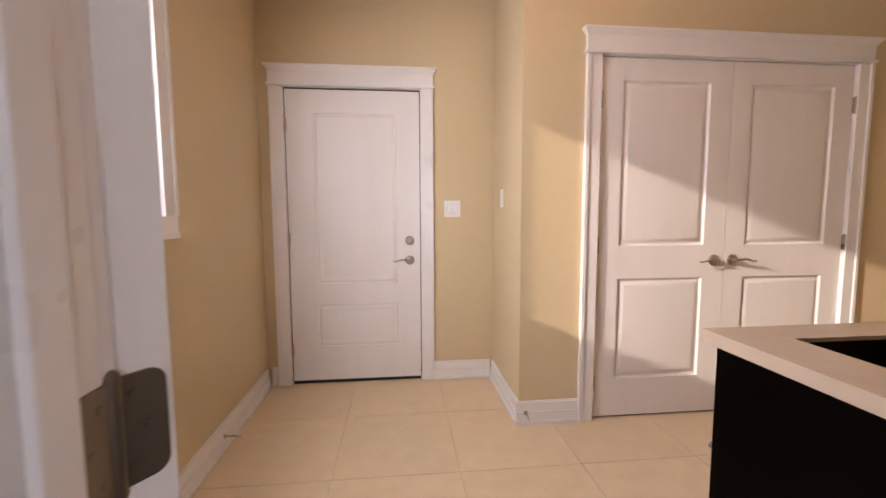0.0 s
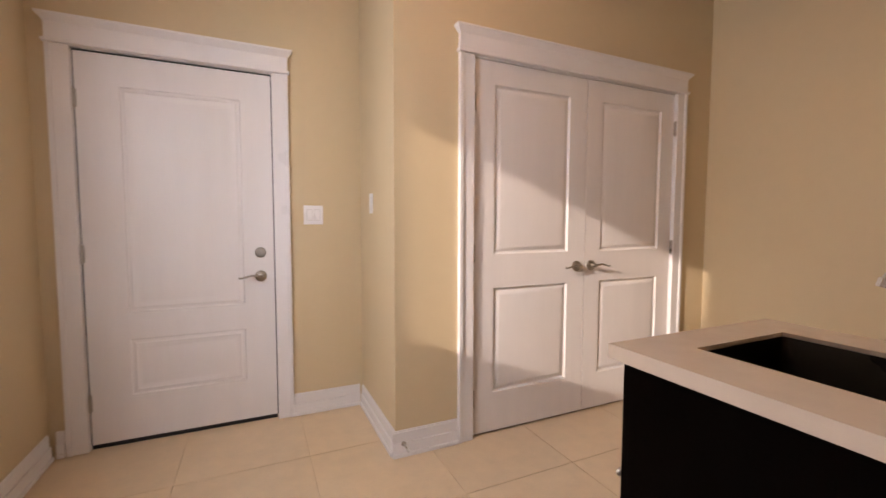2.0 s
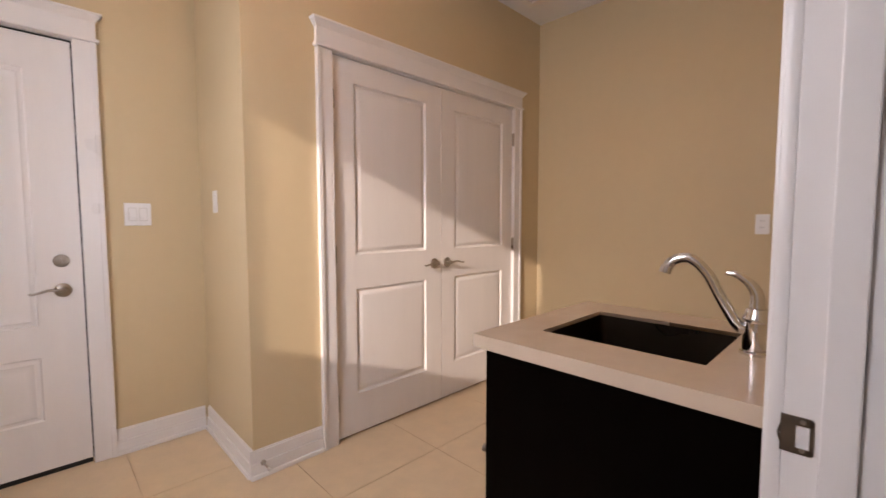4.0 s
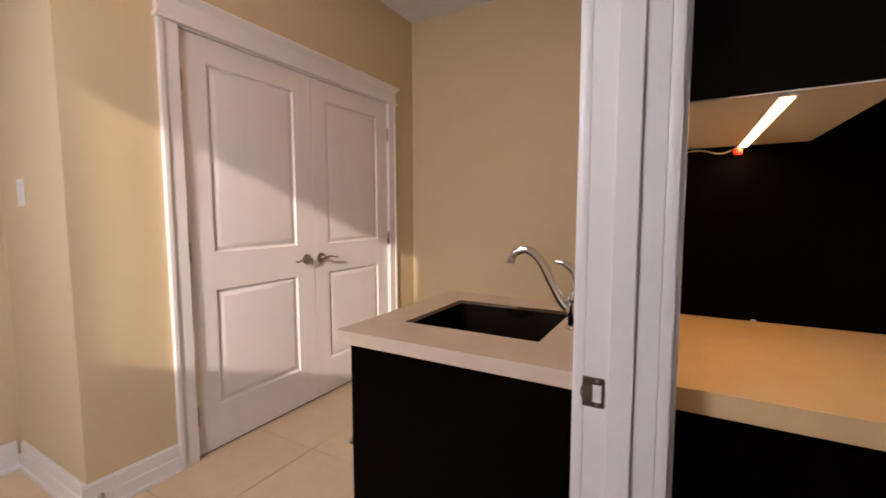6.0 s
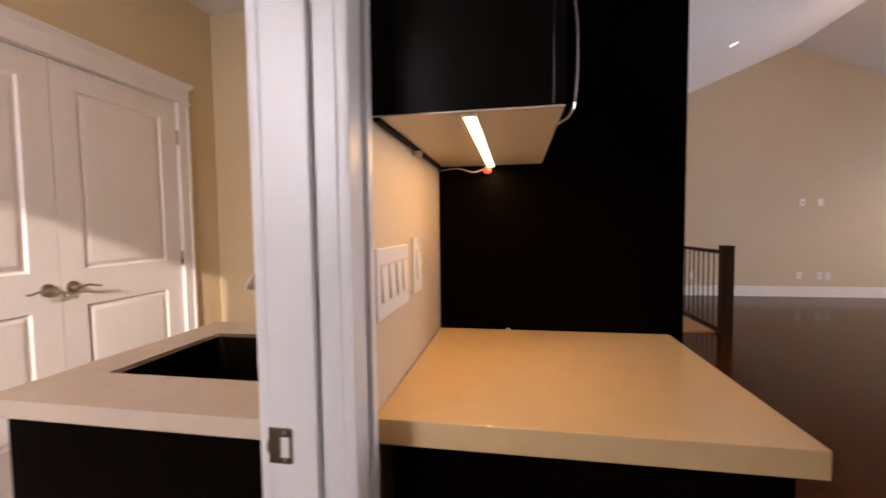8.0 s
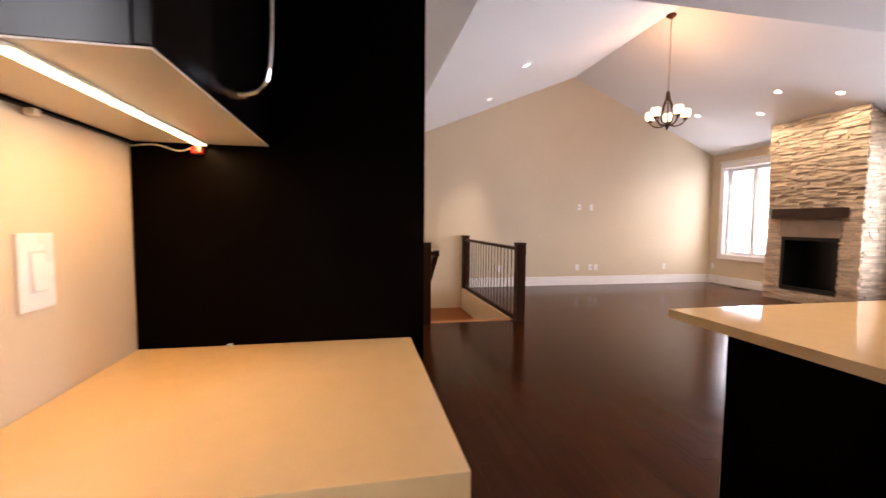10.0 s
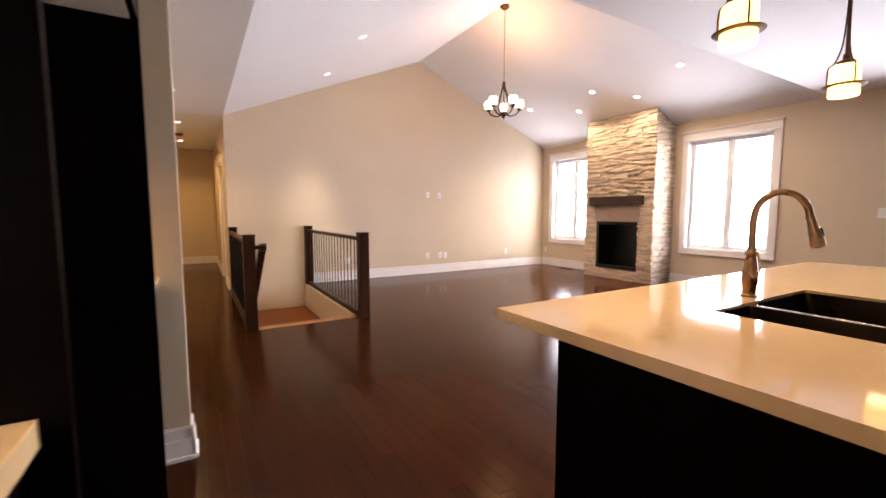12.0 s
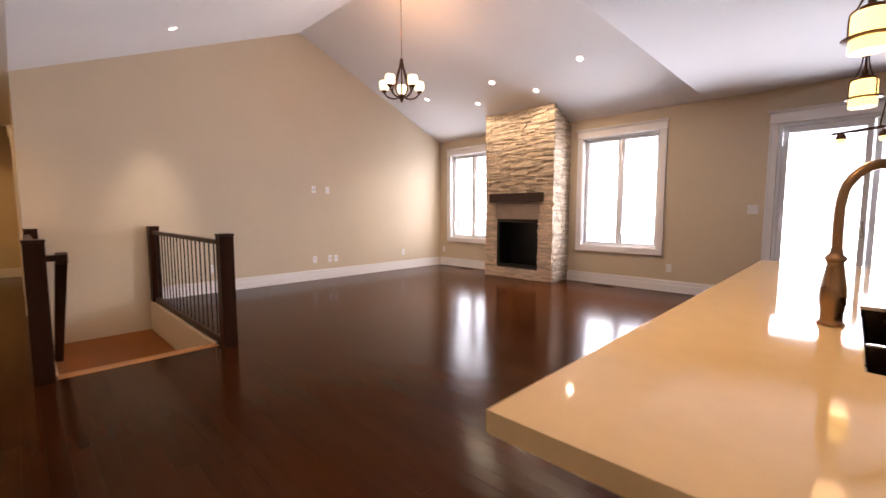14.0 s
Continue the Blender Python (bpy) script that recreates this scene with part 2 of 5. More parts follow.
def wall(name, along, face, a0, a1, z0, z1, thick, openings=(), mat=None, label="beige painted drywall wall"):
    """A wall along x or y from a0 to a1 whose low face lies at `face`; openings are (a0, a1, z0, z1)."""
    bm = bmesh.new()
    cuts = sorted(openings)
    spans, at = [], a0
    for o in cuts:
        spans.append((at, o[0], z0, z1))
        if o[2] > z0:
            spans.append((o[0], o[1], z0, o[2]))
        spans.append((o[0], o[1], o[3], z1))
        at = o[1]
    spans.append((at, a1, z0, z1))
    for p, q, lo, hi in spans:
        if q - p > 1e-4:
            if along == "x":
                box(bm, p, q, face, face + thick, lo, hi)
            else:
                box(bm, face, face + thick, p, q, lo, hi)
    bmesh.ops.remove_doubles(bm, verts=bm.verts, dist=1e-5)
    return structure(name, bm, mat or M_WALL, label, "wall")


LC, KC = LAUNDRY_Z, 2.672            # ceiling heights of the laundry and of the kitchen
WX, NX, EX = -0.735, 0.877, 3.255   # laundry: west wall, niche side, east wall
GY, CY = 3.52, 2.814             # garage door wall, closet wall
DK, DL = 0.793, 0.906             # kitchen and laundry faces of the wall between
JL, JR = -0.042, 0.933            # jambs of the doorway
SY, RX, HY, VX = -7.09, 8.12, -0.51, 3.04   # south wall, east wall, hall corner, west end of the vault
RY, RZ = -3.855, 4.048           # ridge
HX = 12.3                        # end of the hall

wall("wall_laundry_west", "y", WX - 0.16, DL, GY, 0, 3.0, 0.16, [(1.25, 2.300, 1.215, 2.45)])
wall("wall_garage", "x", GY, WX - 0.16, EX + 0.12, 0, 3.0, 0.14, [(-0.602, 0.382, 0, 2.095)])
wall("wall_niche", "y", NX, CY + 0.12, GY, 0, 3.0, 0.12)
wall("wall_closet", "x", CY, NX, EX, 0, 3.0, 0.12, [(1.302, 2.912, 0, 2.10)])
wall("wall_laundry_east", "y", EX, DL, GY, 0, 3.0, 0.12)
wall("wall_between_kitchen", "x", DK, -2.6, HX, 0, 3.0, 0.05, [(JL - 0.02, JR + 0.02, 0, 2.07)], mat=M_WALL2, label="beige painted drywall wall, cooler light in its colour")
wall("wall_between_laundry", "x", DK + 0.05, -2.6, HX, 0, 3.0, DL - DK - 0.05, [(JL - 0.02, JR + 0.02, 0, 2.07)])
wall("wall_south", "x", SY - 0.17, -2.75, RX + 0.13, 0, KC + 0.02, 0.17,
     [(0.70, 2.26, 0, 2.25), (3.61, 4.79, 0.616, 2.362), (6.63, 7.80, 0.616, 2.362)], M_WALL2, "beige painted drywall wall, cooler light in its colour")
wall("wall_kitchen_west", "y", -2.75, SY, DL, 0, KC + 0.02, 0.15, mat=M_WALL2, label="beige painted drywall wall, cooler light in its colour")
wall("wall_stub", "y", 3.21, -0.022, DK, 0, KC, 0.12, mat=M_WALL2, label="beige painted drywall wall, cooler light in its colour")
wall("wall_hall_south", "x", HY - 0.12, RX + 0.13, HX, 0, KC, 0.12, [(8.9, 9.72, 0, 2.06)], mat=M_WALL2, label="beige painted drywall wall, cooler light in its colour")
wall("wall_hall_end", "y", HX, HY - 0.12, DL, 0, KC + 0.02, 0.12, mat=M_WALL2, label="beige painted drywall wall, cooler light in its colour")


def prism(pts, axis, lo, hi):
    """A flat outline of (a, z) pairs drawn out along x or y."""
    bm = bmesh.new()
    put = (lambda a, z, s: (s, a, z)) if axis == "x" else (lambda a, z, s: (a, s, z))
    one, two = [[bm.verts.new(put(a, z, s)) for a, z in pts] for s in (lo, hi)]
    bm.faces.new(one)
    bm.faces.new(two[::-1])
    for k in range(len(pts)):
        j = (k + 1) % len(pts)
        bm.faces.new((one[k], two[k], two[j], one[j]))
    return bm


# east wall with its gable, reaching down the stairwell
structure("wall_east", prism([(SY, -2.75), (HY, -2.75), (HY, KC), (RY, RZ + 0.02), (SY, KC)], "x", RX, RX + 0.13), M_WALL2, "tall beige gable wall of the great room, cooler light in its colour", "wall")
structure("wall_gable", prism([(SY, KC + 0.03), (HY, KC + 0.03), (RY, RZ + 0.02)], "x", VX - 0.1, VX), M_CEIL, "white gable triangle above the flat ceiling", "wall")
structure("ceiling_kitchen", boxes((-2.7, VX, SY - 0.1, DL - 0.03, KC, KC + 0.12)), M_CEIL, "smooth white flat kitchen ceiling", "ceiling")
structure("ceiling_hall", boxes((VX, HX + 0.1, HY, DL - 0.03, KC, KC + 0.12)), M_CEIL, "smooth white flat hall ceiling", "ceiling")
structure("ceiling_laundry", boxes((WX - 0.1, EX + 0.05, DL - 0.02, GY + 0.1, LC, LC + 0.12)), M_CEIL, "smooth white laundry ceiling", "ceiling")
T = 0.12
structure("ceiling_slope_south", prism([(SY - 0.1, KC - 0.042), (RY, RZ), (RY, RZ + T), (SY - 0.1, KC + T)], "x", VX - 0.1, RX + 0.13), M_CEIL, "white sloping vaulted ceiling", "ceiling")
structure("ceiling_slope_north", prism([(HY, KC), (HY, KC + T), (RY, RZ + T), (RY, RZ)], "x", VX - 0.1, RX + 0.13), M_CEIL, "white sloping vaulted ceiling", "ceiling")

# floors; the stairwell is left open
SX0, SY0, SY1 = 5.55, -1.65, -0.60
structure("floor_laundry", boxes((WX - 0.1, EX + 0.05, 0.86, GY + 0.13, -0.2, -0.006)), M_GROUT, "tan grout bed under the laundry tiles", "floor")
structure("floor_great_room", boxes((-2.7, SX0, SY - 0.1, 0.86, -0.25, -0.004), (SX0, RX, SY - 0.1, SY0, -0.25, -0.004),
                                    (SX0, HX + 0.1, SY1, 0.86, -0.25, -0.004)), M_SEAM, "dark stained hardwood floor", "floor")
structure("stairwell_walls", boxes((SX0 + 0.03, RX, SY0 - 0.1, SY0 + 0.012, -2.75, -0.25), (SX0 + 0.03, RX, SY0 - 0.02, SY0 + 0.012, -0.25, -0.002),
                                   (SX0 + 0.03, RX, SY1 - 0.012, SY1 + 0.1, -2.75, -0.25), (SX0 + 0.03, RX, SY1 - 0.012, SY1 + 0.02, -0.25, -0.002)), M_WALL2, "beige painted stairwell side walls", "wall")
structure("floor_basement", boxes((SX0 - 1.5, RX, SY0 - 0.1, SY1 + 0.1, -2.85, -2.75)), M_OAK, "orange oak floor at the stair foot", "floor")


def taper(bm, x0, x1, y0, y1, z0, z1, out):
    """A block whose top runs out by `out` to the front and to both ends."""
    r = bmesh.ops.create_cube(bm, size=1.0)["verts"]
    for v in r:
        top = v.co.z > 0
        x = (x0 - out * top) if v.co.x < 0 else (x1 + out * top)
        y = (y0 - out * top) if v.co.y < 0 else y1
        v.co = (x, y, z1 if top else z0)


def casing(name, m, x0, x1, z0, z1, width=0.09, sill=False, head=0.13, label="white moulded wooden casing"):
    """Flat stepped casing round an opening, with a frieze board, a bead and a flared cap."""
    bm = bmesh.new()
    for s, e in ((x0 - width, x0), (x1, x1 + width)):
        box(bm, s, e, -0.018, 0, z0, z1, 0.003)
        o = (s, s + 0.022) if s < x0 - 0.01 else (e - 0.022, e)
        box(bm, *o, -0.026, -0.017, z0, z1, 0.003)
    a, b = x0 - width, x1 + width
    box(bm, a - 0.012, b + 0.012, -0.034, 0, z1, z1 + 0.018, 0.006)
    box(bm, a, b, -0.022, 0, z1 + 0.018, z1 + head - 0.03)
    taper(bm, a, b, -0.022, 0, z1 + head - 0.035, z1 + head - 0.006, 0.022)
    box(bm, a - 0.026, b + 0.026, -0.048, 0, z1 + head - 0.006, z1 + head + 0.006, 0.002)
    if sill:
        box(bm, a, b, -0.018, 0, z0 - width, z0, 0.003)
        box(bm, a, b, -0.026, -0.017, z0 - width, z0 - width + 0.022, 0.003)
    bm.transform(m)
    return structure(name, bm, M_TRIM, label, "trim")


casing("trim_garage_door", FACE_S(GY), -0.572, 0.352, 0.0, 2.078)
casing("trim_closet", FACE_S(CY), 1.320, 2.894, 0.0, 2.088)
casing("trim_doorway_laundry", FACE_N(DL), -JR, -JL, 0.0, 2.05, width=0.05)
casing("trim_doorway_kitchen", FACE_S(DK), JL, JR, 0.0, 2.05, width=0.071)
casing("trim_laundry_window", FACE_E(WX), 1.25, 2.300, 1.215, 2.45, sill=True, head=0.1)
casing("trim_window", FACE_N(SY), -4.79, -3.61, 0.616, 2.362, sill=True, head=0.14)
casing("trim_window", FACE_N(SY), -7.80, -6.63, 0.616, 2.362, sill=True, head=0.14)
casing("trim_patio_door", FACE_N(SY), -2.26, -0.70, 0.0, 2.25, head=0.15)
casing("trim_hall_door", FACE_N(HY), -9.72, -8.9, 0.0, 2.06)
casing("trim_hall_door", FACE_S(DK), 9.0, 9.8, 0.0, 2.06)

# jamb lining of the doorway, with its stop
structure("trim_jamb", boxes((JR, JR + 0.02, DK, DL, 0, 2.05), (JL - 0.02, JL, DK, DL, 0, 2.05), (JL - 0.02, JR + 0.02, DK, DL, 2.05, 2.07),
                             (JR - 0.011, JR, DL - 0.077, DL - 0.040, 0, 2.05), (JL, JL + 0.011, DL - 0.077, DL - 0.040, 0, 2.05),
                             bevel=0.002), M_TRIM, "white painted door jamb with a stop strip", "trim")
# linings behind the closed doors
structure("trim_garage_jamb", boxes((-0.602, -0.573, GY - 0.001, GY + 0.14, 0, 2.078), (0.353, 0.382, GY - 0.001, GY + 0.14, 0, 2.078), (-0.602, 0.382, GY - 0.001, GY + 0.14, 2.076, 2.095)), M_TRIM, "white garage door jamb", "trim")
structure("trim_closet_jamb", boxes((1.302, 1.321, CY - 0.001, CY + 0.12, 0, 2.084), (2.893, 2.912, CY - 0.001, CY + 0.12, 0, 2.084), (1.302, 2.912, CY - 0.001, CY + 0.12, 2.084, 2.10)), M_TRIM, "white closet door jamb", "trim")


def skirting(m, *runs, tall=0.0):
    """Three-step baseboard along (x0, x1) runs of a face."""
    bm = bmesh.new()
    for a, b in runs:
        box(bm, a, b, -0.019, 0, 0, 0.075 + tall, 0.003)
        box(bm, a, b, -0.012, 0, 0.075 + tall, 0.128 + tall, 0.002)
        box(bm, a, b, -0.028, 0, 0, 0.022, 0.006)
        box(bm, a, b, -0.007, 0, 0.128 + tall, 0.136 + tall, 0.002)
    bm.transform(m)
    structure("baseboard", bm, M_TRIM, "white stepped wooden baseboard", "baseboard")


skirting(FACE_E(WX), (DL + 0.04, GY - 0.03))
skirting(FACE_S(GY), (WX + 0.03, -0.67), (0.44, NX - 0.02))
skirting(FACE_W(NX), (-GY + 0.02, -CY + 0.0))
skirting(FACE_S(CY), (NX - 0.02, 1.228), (2.986, EX - 0.02))
skirting(FACE_W(EX), (-CY + 0.03, -DL))
skirting(FACE_N(DL), (-EX, -1.64), (0.13, 0.68))
skirting(FACE_W(RX), (0.52, 0.60), (1.76, -SY - 0.03), tall=0.036)
skirting(FACE_N(SY), (-RX + 0.02, -6.40), (-5.02, -2.37), (-0.60, 2.6), tall=0.036)
skirting(FACE_W(HX), (-DK, -HY), tall=0.03)
skirting(FACE_N(HY), (-HX + 0.02, -9.82), (-8.8, -RX))
skirting(FACE_S(HY - 0.0), (RX, RX + 0.01))
skirting(FACE_W(3.21), (-0.09, 0.038), tall=0.03)
skirting(FACE_S(-0.022), (3.191, 3.349), tall=0.03)
skirting(FACE_S(DK), (3.36, 8.9), (9.9, HX - 0.03), (-2.6, -0.12))
skirting(FACE_E(-2.6), (SY, DK))

# outside: ground sheet with the house's footprint left open, and an added unseen wall that shades the south side
bm = bmesh.new()
xs, ys = (-900, -2.75, HX + 0.1, 900), (-900, SY - 0.17, GY + 0.14, 900)
for i in range(3):
    for j in range(3):
        if (i, j) != (1, 1):
            bm.faces.new([bm.verts.new((x, y, -0.35)) for x, y in ((xs[i], ys[j]), (xs[i + 1], ys[j]), (xs[i + 1], ys[j + 1]), (xs[i], ys[j + 1]))])
bmesh.ops.remove_doubles(bm, verts=bm.verts, dist=1e-4)
structure("ground", bm, M_SNOW, "snow-covered bright ground outside the house", "ground")
structure("wall_wing", boxes((-2.75, -2.55, -12.5, SY - 0.17, -0.35, 6.2)), M_BLOCKER, "plain pale unseen wall added to block sun from the south windows", "wall")

# added glowing sheet that keeps the view out of the south windows white
M_SKY_GLOW = material("glowing_white_backdrop", (0.8, 0.8, 0.8), 1.0, emit=(0.95, 0.97, 1.0), glow=3.0)
structure("backdrop", boxes((-70, 110, -62.5, -62.0, -0.35, 45)), M_SKY_GLOW, "added glowing white backdrop standing for bright sky beyond the windows", "backdrop")


# ---- doors and windows ----
def panel_leaf(bm, x0, x1, z0, z1, thick, panels, rings):
    """A moulded door leaf, front at y=0 towards -y; panels are (z0, z1) between px0 and px1; rings are (inset, depth)."""
    px0, px1 = panels[0][0], panels[0][1]
    zs = sorted((p[2], p[3]) for p in panels)
    box(bm, x0, px0, 0, thick, z0, z1)
    box(bm, px1, x1, 0, thick, z0, z1)
    at = z0
    for lo, hi in zs:
        box(bm, px0, px1, 0, thick, at, lo)
        at = hi
    box(bm, px0, px1, 0, thick, at, z1)
    for lo, hi in zs:
        last = None
        for inset, depth in [(0, 0)] + list(rings):
            ring = [bm.verts.new((x, depth, z)) for x, z in ((px0 + inset, lo + inset), (px1 - inset, lo + inset), (px1 - inset, hi - inset), (px0 + inset, hi - inset))]
            if last:
                for k in range(4):
                    bm.faces.new((last[k], last[(k + 1) % 4], ring[(k + 1) % 4], ring[k]))
            last = ring
        bm.faces.new(last)
        box(bm, px0, px1, thick - 0.008, thick, lo, hi)
    return bm


def lever(parent, m, to_left=True, name="door_handle"):
    """A wave lever on a round rose, on a face that looks to local -y."""
    s = -1 if to_left else 1
    bm = lathe(bmesh.new(), [(0.0, 0.0), (0.033, 0.0), (0.033, 0.006), (0.028, 0.011), (0.014, 0.014), (0.011, 0.045), (0.0, 0.047)], turn=pose(0, 0, 0, 90, 0, 0))
    tube(bm, [(0, -0.043, 0), (s * 0.02, -0.048, 0.004), (s * 0.05, -0.05, 0.008), (s * 0.08, -0.05, 0.001), (s * 0.108, -0.047, -0.006), (s * 0.118, -0.045, -0.001)], 0.0075, r2=0.0045)
    bm.transform(m)
    return part(name, bm, M_NICKEL, parent, "satin nickel wave lever handle")


def hinge(parent, m, h=0.09):
    bm = bmesh.new()
    rod(bm, (0, -0.006, -h / 2), (0, -0.006, h / 2), 0.007, seg=10)
    rod(bm, (0, -0.006, h / 2), (0, -0.006, h / 2 + 0.006), 0.008, 0.004, seg=10)
    rod(bm, (0, -0.006, -h / 2 - 0.006), (0, -0.006, -h / 2), 0.004, 0.008, seg=10)
    box(bm, -0.012, 0.012, -0.002, 0.001, -h / 2, h / 2)
    bm.transform(m)
    return part("hinge", bm, M_NICKEL, parent, "satin nickel butt hinge")


# steel door to the garage, with shallow embossed panels
bm = panel_leaf(bmesh.new(), -0.567, 0.347, 0.022, 2.066, 0.04, [(-0.385, 0.182, 0.722, 1.91), (-0.385, 0.182, 0.265, 0.572)],
                [(0.006, 0.009), (0.013, 0.009), (0.026, 0.001), (0.034, 0.0045), (0.06, 0.001)])
bm.transform(FACE_S(GY + 0.018))
d = structure("door_1", bm, M_DOOR, "closed white embossed steel entry door in white casing", "door")
lever(d, Matrix.Translation((0.272, GY + 0.018, 0.885)), True)
bm = lathe(bmesh.new(), [(0.0, 0), (0.031, 0), (0.031, 0.008), (0.025, 0.014), (0.012, 0.016), (0.0, 0.017)], turn=pose(0, 0, 0, 90, 0, 0))
box(bm, -0.004, 0.004, -0.024, -0.015, -0.012, 0.012, 0.002)
bm.transform(Matrix.Translation((0.272, GY + 0.018, 1.027)))
part("deadbolt", bm, M_NICKEL, d, "round satin nickel deadbolt with thumb turn")
for z in (0.25, 1.04, 1.83):
    hinge(d, Matrix.Translation((-0.570, GY - 0.002 + 0.016, z)))
for strip in ((-0.574, -0.567, 0.02, 2.076), (0.347, 0.354, 0.02, 2.076), (-0.567, 0.347, 2.0665, 2.076)):
    part("weatherstrip", boxes((strip[0], strip[1], GY + 0.024, GY + 0.05, strip[2], strip[3])), M_BLACK, d, "black rubber weatherstrip")
part("door_sweep", boxes((-0.567, 0.347, GY + 0.016, GY + 0.06, 0.0, 0.021)), M_BLACK, d, "black rubber sweep under the door")

# double closet doors
RAISED = [(0.008, 0.011), (0.017, 0.013), (0.038, 0.003), (0.048, 0.002)]
for i, (a, b) in enumerate(((1.324, 2.115), (2.119, 2.890))):
    mid = (a + b) / 2
    bm = panel_leaf(bmesh.new(), a, b, 0.014, 2.080, 0.035, [(mid - 0.263, mid + 0.263, 1.03, 1.958), (mid - 0.263, mid + 0.263, 0.24, 0.838)], RAISED)
    bm.transform(FACE_S(CY + 0.006))
    d = structure("door_%d" % (i + 2), bm, M_DOOR, "closed white two-panel closet door", "door")
    lever(d, Matrix.Translation((2.052 if i == 0 else 2.170, CY + 0.006, 0.94)), i == 0)
    for z in (0.224, 1.037, 1.85):
        hinge(d, Matrix.Translation((1.322 if i == 0 else 2.892, CY - 0.001, z)))
# black strips set into the door gaps to stand for their shade
structure("closet_shadow_gap", boxes((1.321, 2.893, CY + 0.022, CY + 0.06, 2.0805, 2.0845), (1.3206, 1.3235, CY + 0.022, CY + 0.06, 0.0, 2.080), (2.8905, 2.8932, CY + 0.022, CY + 0.06, 0.0, 2.080), (1.3235, 2.8905, CY + 0.024, CY + 0.05, 0.0, 0.0135), (2.1152, 2.1188, CY + 0.026, CY + 0.05, 0.0135, 2.080)), M_BLACK, "dark gap round the closet doors", "door gap")
structure("closet_floor_strip", boxes((1.321, 2.893, CY + 0.004, CY + 0.12, -0.006, 0.0)), M_GROUT, "tan floor strip below the closet doors", "floor")

def hinge_leaf(y0, y1):
    """A thin hinge leaf with rounded corners, in the plane x = 0."""
    bm = boxes((-0.0005, 0.003, y0, y1, -0.051, 0.051))
    far = [e for e in bm.edges if abs(e.verts[0].co.x - e.verts[1].co.x) > 0.002 and min(abs(v.co.y) for v in e.verts) > 0.02]
    bmesh.ops.bevel(bm, geom=far, offset=0.014, segments=5, affect="EDGES", profile=0.5)
    return bm


# open door between kitchen and laundry, swung back to the west wall
pin = Matrix.Translation((JL, DL + 0.008, 0)) @ pose(0, 0, 0, 0, 0, 146)
bm = panel_leaf(bmesh.new(), 0.0, 0.82, 0.012, 2.045, 0.044, [(0.12, 0.70, 1.02, 1.94), (0.12, 0.70, 0.24, 0.852)], RAISED)
bm.transform(pin @ Matrix.Translation((0.004, -0.052, 0)))
d = structure("door_4", bm, M_DOOR, "open white two-panel door swung back to the wall", "door")
for z in (0.22, 1.035, 1.85):
    bm = bmesh.new()
    rod(bm, (0, 0, -0.051), (0, 0, 0.051), 0.0075, seg=14)
    for k in (-0.052, 0.052):
        bmesh.ops.create_uvsphere(bm, u_segments=10, v_segments=6, radius=0.008, matrix=Matrix.Translation((0, 0, k)))
    bm.transform(pin)
    leafs = hinge_leaf(-0.045, 0.0)
    leafs.transform(pin @ Matrix.Translation((0.001, 0, 0)))
    jamb = hinge_leaf(-0.043, 0.0)
    jamb.transform(Matrix.Translation((JL - 0.0005, DL + 0.006, 0)))
    for extra in (leafs, jamb):
        me = bpy.data.meshes.new("hinge_leaf")
        extra.to_mesh(me)
        extra.free()
        bm.from_mesh(me)
        bpy.data.meshes.remove(me)
    for k in (-0.033, 0.0, 0.033):
        off = 0.008 if k else -0.004
        for mm in (pin @ Matrix.Translation((-0.0012, -0.024 + off, k)) @ pose(0, 0, 0, 0, -90, 0), Matrix.Translation((JL + 0.0026, DL - 0.018 + off, k)) @ pose(0, 0, 0, 0, 90, 0)):
            lathe(bm, [(0.0042, 0.0), (0.0036, 0.0012), (0.0, 0.0014)], turn=mm, seg=10)
    bm.transform(Matrix.Translation((0, 0, z)))
    part("hinge", bm, M_DARKNICKEL, d, "dull nickel butt hinge with round corners")
lever(d, pin @ Matrix.Translation((0.755, -0.052, 0.94)), True)

# strike plate on the free jamb
bm = boxes((JR - 0.0025, JR + 0.001, DL - 0.032, DL + 0.002, 0.932 - 0.012, 0.932 - 0.004), (JR - 0.0025, JR + 0.001, DL - 0.032, DL + 0.002, 0.960, 0.972),
           (JR - 0.0025, JR + 0.001, DL - 0.014, DL + 0.002, 0.926, 0.962), (JR - 0.0025, JR + 0.001, DL - 0.034, DL - 0.029, 0.922, 0.970))
tube(bm, [(JR - 0.001, DL, 0.93), (JR - 0.003, DL + 0.004, 0.944), (JR - 0.001, DL, 0.96)], 0.0016, seg=6)
s = thing("strike_plate", (JR, DL - 0.016, 0.930), "dull nickel strike plate screwed to the white jamb", "strike plate")
bm.transform(Matrix.Translation((0, 0, -0.029)))
add("plate", bm, M_DARKNICKEL, s)
bm = bmesh.new()
for z in (0.897,):
    lathe(bm, [(0.0035, 0), (0.003, 0.001), (0, 0.0012)], turn=Matrix.Translation((JR - 0.0025, DL - 0.022, z)) @ pose(0, 0, 0, 0, -90, 0), seg=10)
add("screw", bm, M_NICKEL, s)
add("screw", lathe(bmesh.new(), [(0.0035, 0), (0.003, 0.001), (0, 0.0012)], turn=Matrix.Translation((JR - 0.0025, DL - 0.022, 0.937)) @ pose(0, 0, 0, 0, -90, 0), seg=10), M_NICKEL, s)


